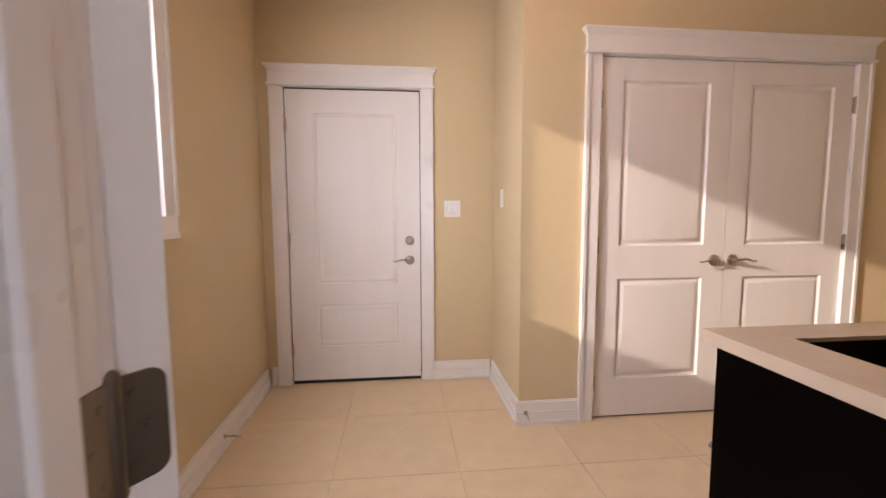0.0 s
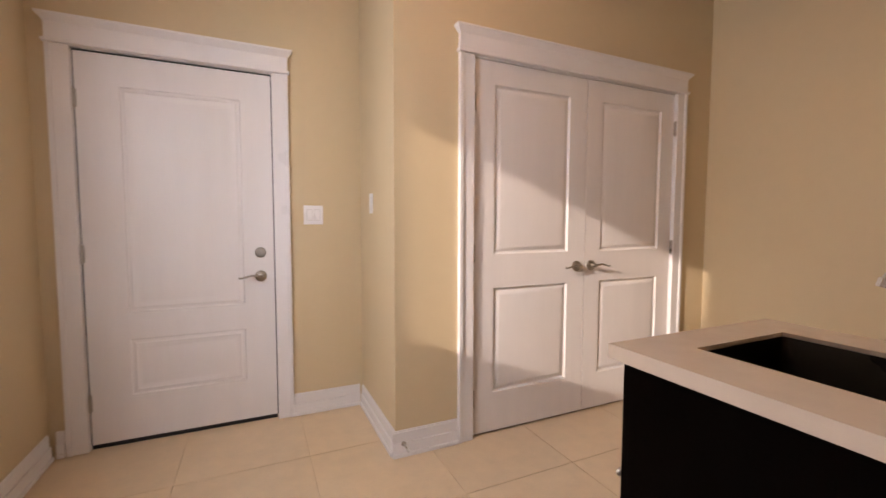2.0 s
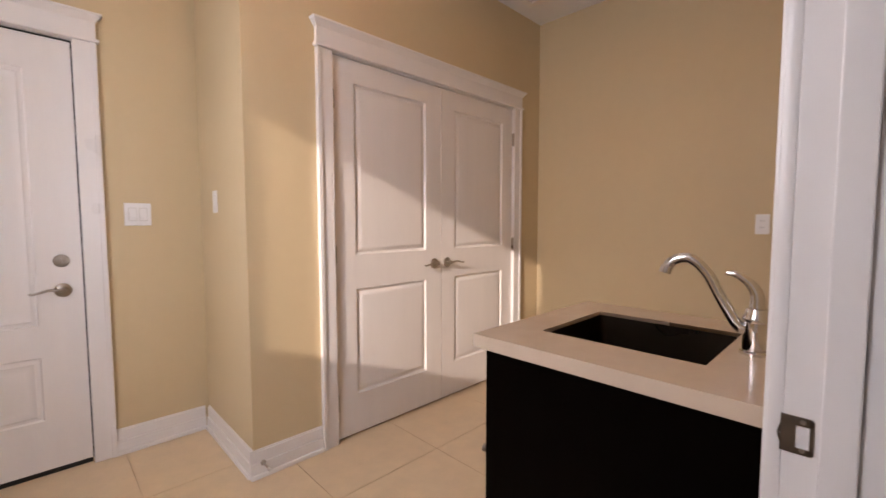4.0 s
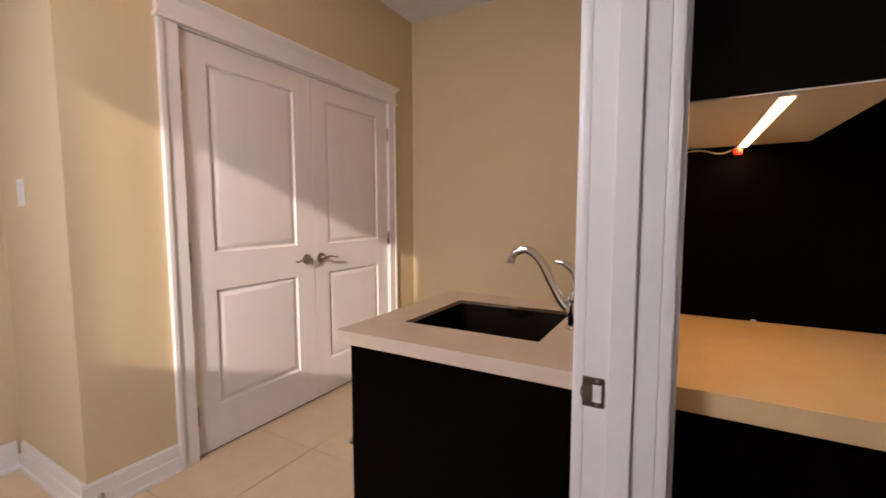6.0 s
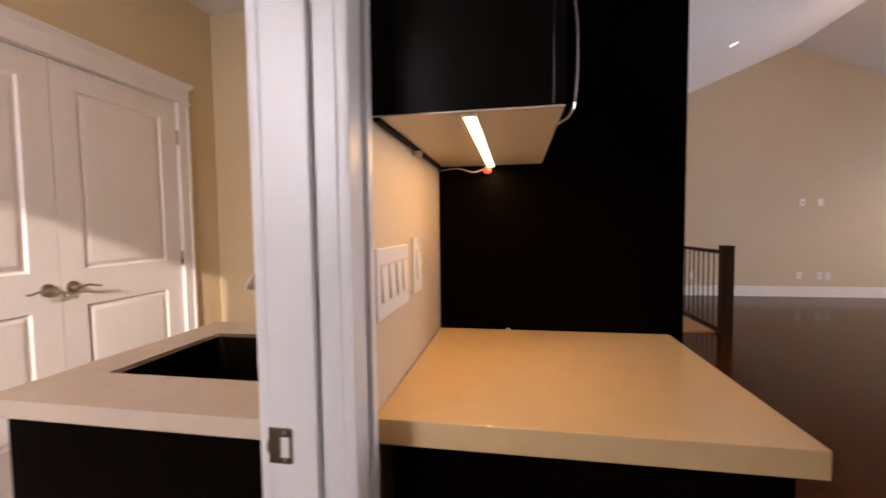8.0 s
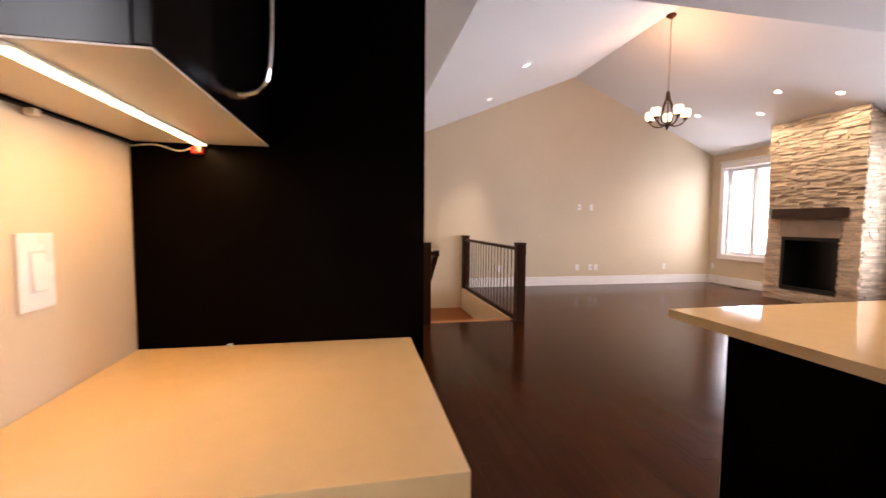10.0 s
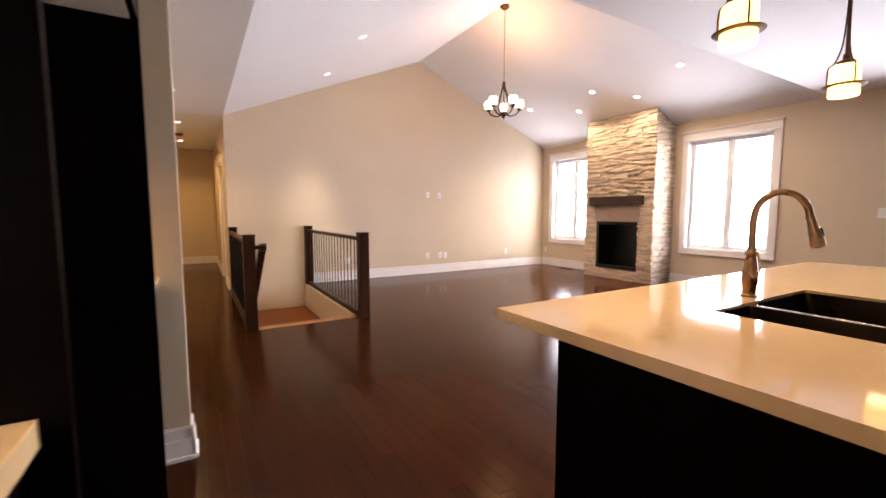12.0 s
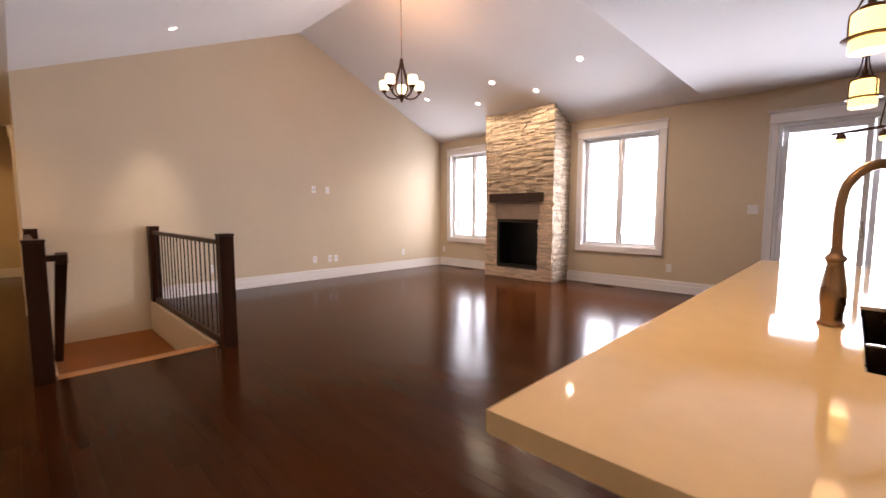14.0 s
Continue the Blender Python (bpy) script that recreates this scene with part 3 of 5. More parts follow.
def window(name, m, x0, x1, z0, z1, deep, mull=True, label="white vinyl casement window, bright outside"):
    """A vinyl window set `deep` behind a face that looks to local -y."""
    w = tagged(new(name), label, "window", kind="structure")
    def put(n, bm, mat, lab=""):
        bm.transform(m)
        return part(n, bm, mat, w, lab)
    bm = boxes((x0, x0 + 0.012, 0.0, deep + 0.08, z0, z1), (x1 - 0.012, x1, 0.0, deep + 0.08, z0, z1),
               (x0, x1, 0.0, deep + 0.08, z1 - 0.012, z1), (x0, x1, 0.0, deep + 0.08, z0, z0 + 0.012))
    put("lining", bm, M_TRIM)
    f = 0.022
    put("window_frame", boxes((x0 + 0.012, x0 + 0.012 + f, deep, deep + 0.07, z0 + 0.012, z1 - 0.012), (x1 - 0.012 - f, x1 - 0.012, deep, deep + 0.07, z0 + 0.012, z1 - 0.012),
                              (x0 + 0.034, x1 - 0.034, deep, deep + 0.07, z1 - 0.012 - f, z1 - 0.012), (x0 + 0.034, x1 - 0.034, deep, deep + 0.07, z0 + 0.012, z0 + 0.012 + f), bevel=0.003), M_VINYL)
    a, b, lo, hi = x0 + 0.036, x1 - 0.036, z0 + 0.036, z1 - 0.036
    mid = (a + b) / 2
    if mull:
        put("mullion", boxes((mid - 0.02, mid + 0.02, deep - 0.002, deep + 0.07, lo - 0.003, hi + 0.003), bevel=0.003), M_VINYL)
    for p, q in (((a, mid - 0.021), (mid + 0.021, b)) if mull else ((a, b),)):
        g = 0.028
        sash = put("sash", boxes((p, p + g, deep + 0.012, deep + 0.055, lo, hi), (q - g, q, deep + 0.012, deep + 0.055, lo, hi),
                                 (p + g, q - g, deep + 0.012, deep + 0.055, hi - g, hi), (p + g, q - g, deep + 0.012, deep + 0.055, lo, lo + g), bevel=0.003), M_VINYL)
        bm = boxes((p + g - 0.003, q - g + 0.003, deep + 0.030, deep + 0.036, lo + g - 0.003, hi - g + 0.003))
        bm.transform(m)
        pane = part("pane", bm, M_GLASS, sash)
        pane.visible_shadow = False
        bm = bmesh.new()
        cx = p + g + 0.09
        box(bm, cx - 0.05, cx + 0.05, deep - 0.016, deep + 0.002, lo - 0.03, lo - 0.008, 0.004)
        tube(bm, [(cx, deep - 0.014, lo - 0.018), (cx + 0.03, deep - 0.024, lo - 0.016), (cx + 0.075, deep - 0.022, lo - 0.02)], 0.005, seg=8, steps=4)
        bm.transform(m)
        part("crank_handle", bm, M_VINYL, w)
        bm = boxes((p + g * 0.3, p + g * 0.7, deep - 0.02, deep + 0.013, lo + 0.18, lo + 0.28), bevel=0.004)
        bm.transform(m)
        part("latch", bm, M_VINYL, w)
    return w


window("window_1", FACE_E(WX), 1.25, 2.300, 1.215, 2.45, 0.085, mull=False)
window("window_2", FACE_N(SY), -4.79, -3.61, 0.616, 2.362, 0.07)
window("window_3", FACE_N(SY), -7.80, -6.63, 0.616, 2.362, 0.07)

# sliding patio door
w = tagged(new("door_5"), "white vinyl sliding patio door, bright outside", "patio door", kind="structure")
def pd(n, bm, mat, parent, lab=""):
    bm.transform(FACE_N(SY))
    return part(n, bm, mat, parent, lab)
PX0, PX1, PZ = -2.26, -0.70, 2.25
pd("door_frame", boxes((PX0, PX0 + 0.04, 0.02, 0.15, 0.03, PZ), (PX1 - 0.04, PX1, 0.02, 0.15, 0.03, PZ), (PX0 + 0.04, PX1 - 0.04, 0.02, 0.15, PZ - 0.045, PZ), (PX0, PX1, 0.0, 0.15, 0.001, 0.03), bevel=0.003), M_VINYL, w)
mid = -1.47
for n, (p, q, y) in enumerate(((PX0 + 0.04, mid + 0.035, 0.05), (mid + 0.055, PX1 - 0.04, 0.10))):
    panel = pd("sliding_panel", boxes((p, p + 0.055, y, y + 0.04, 0.03, PZ - 0.045), (q - 0.055, q, y, y + 0.04, 0.03, PZ - 0.045),
                                      (p + 0.055, q - 0.055, y, y + 0.04, PZ - 0.115, PZ - 0.045), (p + 0.055, q - 0.055, y, y + 0.04, 0.03, 0.12), bevel=0.003), M_VINYL, w)
    pane = pd("pane", boxes((p + 0.053, q - 0.053, y + 0.017, y + 0.023, 0.118, PZ - 0.113)), M_GLASS, panel)
    pane.visible_shadow = False
    if n == 0:
        bm = boxes((p + 0.012, p + 0.042, y - 0.012, y, 0.92, 1.16), bevel=0.004)
        tube(bm, [(p + 0.027, y - 0.01, 0.95), (p + 0.02, y - 0.045, 0.99), (p + 0.02, y - 0.045, 1.09), (p + 0.027, y - 0.01, 1.13)], 0.008, seg=8)
        pd("handle", bm, M_VINYL, panel)
        bm = boxes((q - 0.045, q - 0.020, y - 0.012, y, 0.88, 1.06), bevel=0.004)
        tube(bm, [(q - 0.032, y - 0.01, 0.90), (q - 0.036, y - 0.04, 0.93), (q - 0.036, y - 0.04, 1.01), (q - 0.032, y - 0.01, 1.04)], 0.007, seg=8)
        pd("handle", bm, M_NICKEL, panel, "grey metal pull handle")

# plain slab doors of the hall
for n, (m, a, b) in enumerate(((FACE_N(HY - 0.04), -9.72, -8.9), (FACE_S(DK + 0.004), 9.0, 9.8))):
    bm = panel_leaf(bmesh.new(), a + 0.004, b - 0.004, 0.012, 2.055, 0.035 if n == 0 else 0.003, [(a + 0.13, b - 0.13, 1.02, 1.94), (a + 0.13, b - 0.13, 0.24, 0.852)], [(0.01, 0.0015), (0.02, 0.0015)])
    bm.transform(m if n == 0 else FACE_S(DK - 0.006))
    d = structure("door_%d" % (6 + n), bm, M_DOOR, "closed white panel door off the hall", "door")
    lever(d, (m @ Matrix.Translation((b - 0.06, 0, 0.94))) if n == 0 else Matrix.Translation((a + 0.06, DK - 0.006, 0.94)), n == 0)


# ---- switches, outlets, door stops ----
def plate(name, m, x, z, gangs=1, kind="rocker", label="white plastic wall switch plate", category="light switch", size=None):
    w, h = size or (0.07 + 0.046 * (gangs - 1), 0.117)
    at = m @ Vector((x, 0, z))
    t = thing(name, at, label, category)
    def put(n, bm, mat):
        bm.transform(m @ Matrix.Translation((x, 0, z)))
        return add(n, bm, mat, t)
    put("cover_plate", boxes((-w / 2, w / 2, -0.006, 0, -h / 2, h / 2), bevel=0.003), M_PLATE)
    for g in range(gangs):
        cx = (g - (gangs - 1) / 2) * 0.046
        if kind == "rocker":
            put("rocker_frame", boxes((cx - 0.0185, cx + 0.0185, -0.0065, -0.005, -0.035, 0.035)), M_GAP_SHADE)
            bm = boxes((cx - 0.015, cx + 0.015, -0.011, -0.006, -0.031, 0.031))
            for v in bm.verts:
                if v.co.z > 0 and v.co.y < -0.01:
                    v.co.y += 0.0035
            put("rocker", bm, M_PLATE)
        elif kind == "outlet":
            for dz in (-0.02, 0.02):
                o = put("receptacle", boxes((cx - 0.016, cx + 0.016, -0.009, -0.005, dz - 0.014, dz + 0.014), bevel=0.003), M_PLATE)
                bm = boxes((cx - 0.008, cx - 0.006, -0.0095, -0.0085, dz - 0.004, dz + 0.006), (cx + 0.006, cx + 0.008, -0.0095, -0.0085, dz - 0.004, dz + 0.006))
                bm.transform(m @ Matrix.Translation((x, 0, z)))
                s = part("slot", bm, M_BLACK, o)
                s.matrix_parent_inverse = Matrix.Identity(4)
        elif kind == "jack":
            put("jack", boxes((cx - 0.009, cx + 0.009, -0.010, -0.005, -0.009, 0.009), bevel=0.002), M_BLACK)
    return t


plate("light_switch", FACE_S(GY), 0.578, 1.252, 2, label="white double rocker switch on the beige wall")
plate("light_switch", FACE_W(NX), -3.25, 1.318, 1, label="white single switch on the niche wall")
plate("light_switch", FACE_S(DK), 1.174, 1.130, 4, label="white four-gang rocker switch above the counter", size=(0.210, 0.128))
plate("light_switch", FACE_S(DK), 1.366, 1.140, 1, label="white single switch plate above the counter", size=(0.082, 0.130))
plate("wall_outlet", FACE_W(EX), -1.275, 1.195, 1, "outlet", "white outlet plate on the laundry wall", "outlet")
for y, z, kind in ((-4.03, 1.548, "jack"), (-4.29, 1.545, "outlet"), (-4.02, 0.352, "outlet"), (-4.31, 0.35, "jack"), (-4.43, 0.345, "outlet"), (-6.0, 0.35, "outlet"), (-2.4, 0.35, "outlet")):
    plate("wall_outlet", FACE_W(RX), -y, z, 1, kind, "white wall plate on the tall beige wall", "outlet")
plate("light_switch", FACE_N(SY), -2.467, 1.2, 2, label="white double switch beside the patio door")
plate("wall_outlet", FACE_N(SY), -3.42, 0.35, 1, "outlet", "white outlet plate on the window wall", "outlet")
plate("wall_outlet", FACE_N(SY), -8.0, 0.35, 1, "outlet", "white outlet plate on the window wall", "outlet")


def door_stop(m, x, z):
    t = thing("door_stop", m @ Vector((x, -0.016, z)), "metal spring door stop screwed to the baseboard", "door stop")
    mm = m @ Matrix.Translation((x, -0.016, z)) @ pose(0, 0, 0, 90, 0, 0)
    add("base", lathe(bmesh.new(), [(0.0, 0), (0.013, 0), (0.013, 0.004), (0.008, 0.009), (0.0, 0.01)], turn=mm, seg=16), M_NICKEL, t)
    add("stem", lathe(bmesh.new(), [(0.0045, 0.008), (0.0045, 0.07)], turn=mm, seg=10), M_NICKEL, t)
    add("tip", lathe(bmesh.new(), [(0.0, 0.066), (0.008, 0.067), (0.009, 0.08), (0.006, 0.086), (0.0, 0.087)], turn=mm, seg=14), M_RUBBER, t, "white rubber tip")


door_stop(FACE_E(WX), 2.72, 0.07)
door_stop(FACE_S(CY), 0.915, 0.07)


# ---- laundry sink ----
def slab_with_hole(x0, x1, y0, y1, z0, z1, hx0, hx1, hy0, hy1):
    bm = boxes((x0, hx0, y0, y1, z0, z1), (hx1, x1, y0, y1, z0, z1), (hx0, hx1, y0, hy0, z0, z1), (hx0, hx1, hy1, y1, z0, z1))
    bmesh.ops.remove_doubles(bm, verts=bm.verts, dist=1e-5)
    gone = [f for f in bm.faces if any(abs(f.calc_center_median().x - e) < 1e-5 for e in (hx0, hx1)) and abs(f.normal.x) > 0.9 and not hy0 < f.calc_center_median().y < hy1]
    bmesh.ops.delete(bm, geom=gone, context="FACES")
    return bm


def bowl(x0, x1, y0, y1, top, deep, r=0.006):
    """An open steel basin with rounded upright corners."""
    bm = bmesh.new()
    def ring(inset, z, rad):
        pts = []
        for cx, cy, a0 in ((x1 - inset - rad, y1 - inset - rad, 0), (x0 + inset + rad, y1 - inset - rad, 90), (x0 + inset + rad, y0 + inset + rad, 180), (x1 - inset - rad, y0 + inset + rad, 270)):
            for k in range(6):
                a = radians(a0 + 18 * k)
                pts.append(bm.verts.new((cx + rad * math.cos(a), cy + rad * math.sin(a), z)))
        return pts
    rows = [ring(0.0, top, r), ring(0.004, top, r + 0.004), ring(0.005, top - 0.05, r + 0.02), ring(0.008, top - deep + 0.02, r + 0.02), ring(0.025, top - deep, r + 0.02)]
    for a, b in zip(rows, rows[1:]):
        for k in range(len(a)):
            bm.faces.new((a[k], a[(k + 1) % len(a)], b[(k + 1) % len(a)], b[k]))
    bm.faces.new(rows[-1])
    r = bmesh.ops.solidify(bm, geom=list(bm.faces), thickness=0.002)
    return bm


LX0, LX1, LY1, LZ = 0.993, 1.622, 1.54, 0.922
cab = thing("sink_cabinet", (1.31, 1.2, 0), "black-brown laundry sink base cabinet with plain end panel", "cabinet")
add("end_panel", boxes((LX0 + 0.022, LX0 + 0.04, DL + 0.024, LY1 - 0.045, 0.0, LZ - 0.035), bevel=0.001), M_ESP, cab)
add("end_panel", boxes((LX1 - 0.028, LX1 - 0.01, DL + 0.024, LY1 - 0.045, 0.0, LZ - 0.035), bevel=0.001), M_ESP, cab)
add("shelf", boxes((LX0 + 0.041, LX1 - 0.029, DL + 0.024, LY1 - 0.047, 0.09, 0.108)), M_ESP, cab)
add("back_panel", boxes((LX0 + 0.041, LX1 - 0.029, DL + 0.024, DL + 0.03, 0.108, LZ - 0.035)), M_ESP, cab)
add("rail", boxes((LX0 + 0.041, LX1 - 0.029, LY1 - 0.065, LY1 - 0.047, LZ - 0.12, LZ - 0.035)), M_ESP, cab)
add("toe_kick", boxes((LX0 + 0.041, LX1 - 0.029, LY1 - 0.12, LY1 - 0.10, 0.0, 0.089)), M_ESP, cab)
for a, b, k in ((LX0 + 0.024, 1.312, 1), (1.316, LX1 - 0.012, -1)):
    dr = add("door", boxes((a, b, LY1 - 0.045, LY1 - 0.025, 0.10, LZ - 0.045), bevel=0.002), M_ESP, cab)
    kb = lathe(bmesh.new(), [(0.005, 0), (0.005, 0.012), (0.013, 0.018), (0.014, 0.024), (0.0, 0.028)], turn=Matrix.Translation((b - 0.03 if k > 0 else a + 0.03, LY1 - 0.025, 0.78)) @ pose(0, 0, 0, -90, 0, 0), seg=16)
    p = part("knob", kb, M_NICKEL, dr, "satin nickel knob")
kb = lathe(bmesh.new(), [(0.004, 0), (0.004, 0.012), (0.010, 0.017), (0.011, 0.022), (0.0, 0.025)], turn=Matrix.Translation((LX0 + 0.045, LY1 - 0.025, 0.60)) @ pose(0, 0, 0, -90, 0, 0), seg=16)
add("knob", kb, M_NICKEL, cab, "satin nickel knob")
SKX0, SKX1, SKY0, SKY1 = 1.146, 1.486, 1.050, 1.430
ct = tagged(mesh_object("countertop", slab_with_hole(LX0, LX1, DL + 0.002, LY1, LZ - 0.034, LZ, SKX0, SKX1, SKY0, SKY1), M_QUARTZ2), "pale beige quartz countertop with a sink cut-out", "countertop")
sk = thing("sink", (1.31, 1.235, LZ - 0.23), "undermount stainless steel laundry sink below the counter", "sink")
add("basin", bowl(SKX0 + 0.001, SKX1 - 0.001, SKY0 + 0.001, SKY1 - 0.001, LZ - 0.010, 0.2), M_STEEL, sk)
add("drain", lathe(bmesh.new(), [(0.0, 0.004), (0.02, 0.003), (0.04, 0.004), (0.043, 0.0)], centre=(1.31, 1.235, LZ - 0.2125)), M_CHROME, sk, "chrome drain")

fa = thing("faucet", (1.306, 0.995, LZ), "polished chrome single-lever faucet with an arched spout", "faucet")
fx, fy = 1.306, 0.995
add("base", lathe(bmesh.new(), [(0.030, 0.0), (0.030, 0.006), (0.025, 0.010), (0.024, 0.07), (0.027, 0.075), (0.027, 0.082), (0.023, 0.088), (0.021, 0.10), (0.0, 0.106)], centre=(fx, fy, LZ)), M_CHROME, fa)
sp = add("spout", tube(bmesh.new(), [(fx - 0.004, fy + 0.015, LZ + 0.05), (fx - 0.006, fy + 0.035, LZ + 0.062), (fx - 0.009, fy + 0.065, LZ + 0.115), (fx - 0.012, fy + 0.095, LZ + 0.172), (fx - 0.015, fy + 0.13, LZ + 0.203), (fx - 0.018, fy + 0.163, LZ + 0.197), (fx - 0.02, fy + 0.178, LZ + 0.176)], 0.012), M_CHROME, fa)
part("aerator", rod(bmesh.new(), (fx - 0.02, fy + 0.177, LZ + 0.182), (fx - 0.021, fy + 0.181, LZ + 0.166), 0.0135), M_CHROME, sp)
add("lever", tube(bmesh.new(), [(fx, fy, LZ + 0.095), (fx, fy + 0.002, LZ + 0.13), (fx - 0.002, fy + 0.016, LZ + 0.155), (fx - 0.005, fy + 0.04, LZ + 0.172), (fx - 0.007, fy + 0.058, LZ + 0.174)], 0.016, r2=0.0045), M_CHROME, fa)


# ---- kitchen nook ----
KX0, KX1, KY0, KZ = 1.047, 1.680, 0.120, 0.911
cab = thing("base_cabinet", (1.37, 0.5, 0), "black-brown base cabinet under the cream counter", "cabinet")
add("body", boxes((KX0 + 0.03, KX1 - 0.001, KY0 + 0.045, DK - 0.024, 0.09, KZ - 0.045)), M_ESP, cab)
add("toe_kick", boxes((KX0 + 0.04, KX1 - 0.01, KY0 + 0.11, DK - 0.024, 0.0, 0.09)), M_ESP, cab)
dr = add("door", boxes((KX0 + 0.032, KX1 - 0.004, KY0 + 0.024, KY0 + 0.044, 0.1, 0.70), bevel=0.002), M_ESP, cab)
dw = add("drawer", boxes((KX0 + 0.032, KX1 - 0.004, KY0 + 0.024, KY0 + 0.044, 0.705, KZ - 0.05), bevel=0.002), M_ESP, cab)


def bow(a, b, out):
    """An arched bar pull between two points."""
    a, b, out = Vector(a), Vector(b), Vector(out)
    bm = tube(bmesh.new(), [a, a * 0.93 + b * 0.07 + out * 0.75, a * 0.7 + b * 0.3 + out, a * 0.3 + b * 0.7 + out, a * 0.07 + b * 0.93 + out * 0.75, b], 0.005, seg=10)
    for p in (a, b):
        rod(bm, p - out * 0.02, p + out * 0.25, 0.008, 0.006, seg=10)
    return bm


part("handle", bow((1.30, KY0 + 0.024, 0.79), (1.46, KY0 + 0.024, 0.79), (0, -0.035, 0)), M_CHROME, dw, "chrome bow handle")
part("handle", bow((KX0 + 0.07, KY0 + 0.024, 0.5), (KX0 + 0.07, KY0 + 0.024, 0.66), (0, -0.035, 0)), M_CHROME, dr, "chrome bow handle")
tagged(mesh_object("countertop", boxes((KX0, KX1, KY0, DK - 0.002, KZ - 0.044, KZ), bevel=0.002), M_QUARTZ), "cream quartz countertop lit by a strip light", "countertop")

UZ, UY, UX0 = 1.414, 0.478, 1.070
cab = thing("wall_cabinet", (1.37, 0.65, UZ), "glossy black-brown wall cabinet with pale underside", "cabinet")
add("body", boxes((UX0, KX1 - 0.001, UY + 0.022, DK - 0.002, UZ + 0.003, 2.40)), M_ESPG, cab)
add("underside", boxes((UX0 + 0.002, KX1 - 0.003, UY + 0.002, DK - 0.004, UZ, UZ + 0.0025)), M_MELA, cab, "pale melamine underside")
add("rear_strip", boxes((UX0 + 0.002, KX1 - 0.003, DK - 0.014, DK - 0.003, UZ - 0.006, UZ - 0.0005)), M_ESP, cab)
dr = add("door", boxes((UX0, KX1 - 0.003, UY, UY + 0.02, UZ + 0.003, 2.398), bevel=0.002), M_ESPG, cab)
part("handle", bow((1.405, UY, 1.460), (1.405, UY, 1.79), (0, -0.058, 0)), M_CHROME, dr, "chrome bow handle")
led = thing("strip_light", (1.37, 0.63, UZ - 0.004), "warm LED strip light under the wall cabinet", "strip light")
add("channel", boxes((1.080, 1.665, 0.616, 0.642, UZ - 0.005, UZ - 0.0005), bevel=0.001), M_MELA, led)
bm = bmesh.new()
for k in range(35):
    box(bm, 1.085 + k * 0.0165, 1.0975 + k * 0.0165, 0.619, 0.639, UZ - 0.0075, UZ - 0.0052)
add("diode", bm, M_LED, led, "row of glowing warm diodes")
add("cable", tube(bmesh.new(), [(1.665, 0.64, UZ - 0.006), (1.668, 0.68, UZ - 0.02), (1.664, 0.73, UZ - 0.008), (1.669, 0.785, UZ - 0.012)], 0.0022, seg=6), M_MELA, led, "thin pale cable")
add("connector", boxes((1.655, 1.677, 0.628, 0.652, UZ - 0.026, UZ - 0.010), bevel=0.004), M_RED, led, "red wire connector")
lamp("strip_light_lamp", "AREA", look((1.38, 0.631, UZ - 0.010), (1.38, 0.631, 0)), 2.05, (1.0, 0.58, 0.22), size=(0.55, 0.012))
clip = thing("cable_clip", (1.36, DK - 0.02, UZ - 0.01), "small pale cable clip under the wall cabinet", "clip")
add("body", boxes((1.352, 1.368, DK - 0.022, DK - 0.004, UZ - 0.018, UZ - 0.006), bevel=0.003), M_MELA, clip)
cup = thing("screw_cap", (1.40, 0.74, KZ), "tiny white cap lying on the counter", "cap")
add("body", lathe(bmesh.new(), [(0.0, 0.0), (0.008, 0.0), (0.007, 0.005), (0.0, 0.006)], centre=(1.672, 0.58, KZ)), M_PLATE, cup)

# refrigerator bay
cab = thing("refrigerator_surround", (2.27, 0.45, 0), "tall black-brown refrigerator surround with empty bay", "cabinet")
add("side_panel", boxes((KX1, KX1 + 0.02, 0.083, DK - 0.002, 0.0, 2.40), bevel=0.0015), M_ESP, cab)
add("side_panel", boxes((2.838, 2.858, 0.060, DK - 0.002, 0.0, 2.40), bevel=0.0015), M_ESP, cab)
add("body", boxes((KX1 + 0.02, 2.838, 0.085, DK - 0.002, 1.93, 2.40)), M_ESPG, cab)
add("underside", boxes((KX1 + 0.021, 2.837, 0.087, DK - 0.003, 1.912, 1.9295)), M_MELA, cab, "pale melamine underside")
for a, b in ((KX1 + 0.022, 2.268), (2.272, 2.836)):
    dr = add("door", boxes((a, b, 0.062, 0.084, 1.915, 2.398), bevel=0.002), M_ESPG, cab)
    part("handle", bow((2.24 if a < 2 else 2.30, 0.062, 1.96), (2.24 if a < 2 else 2.30, 0.062, 2.12), (0, -0.035, 0)), M_CHROME, dr, "chrome bow handle")
cab = thing("narrow_cabinet", (3.03, 0.45, 0), "narrow black-brown base cabinet beside the stub wall", "cabinet")
add("body", boxes((2.860, 3.206, 0.115, DK - 0.002, 0.09, 0.872)), M_ESP, cab)
add("toe_kick", boxes((2.865, 3.2, 0.18, DK - 0.002, 0.0, 0.09)), M_ESP, cab)
add("door", boxes((2.862, 3.204, 0.094, 0.114, 0.1, 0.866), bevel=0.002), M_ESP, cab)
tagged(mesh_object("countertop", boxes((2.859, 3.207, 0.069, DK - 0.002, 0.8725, 0.909), bevel=0.003), M_QUARTZ), "short cream quartz countertop beside the stub wall", "countertop")
cab = thing("narrow_wall_cabinet", (3.03, 0.6, UZ), "narrow black-brown wall cabinet with pale underside", "cabinet")
add("body", boxes((2.860, 3.206, UY + 0.022, DK - 0.002, UZ + 0.016, 2.40)), M_ESPG, cab)
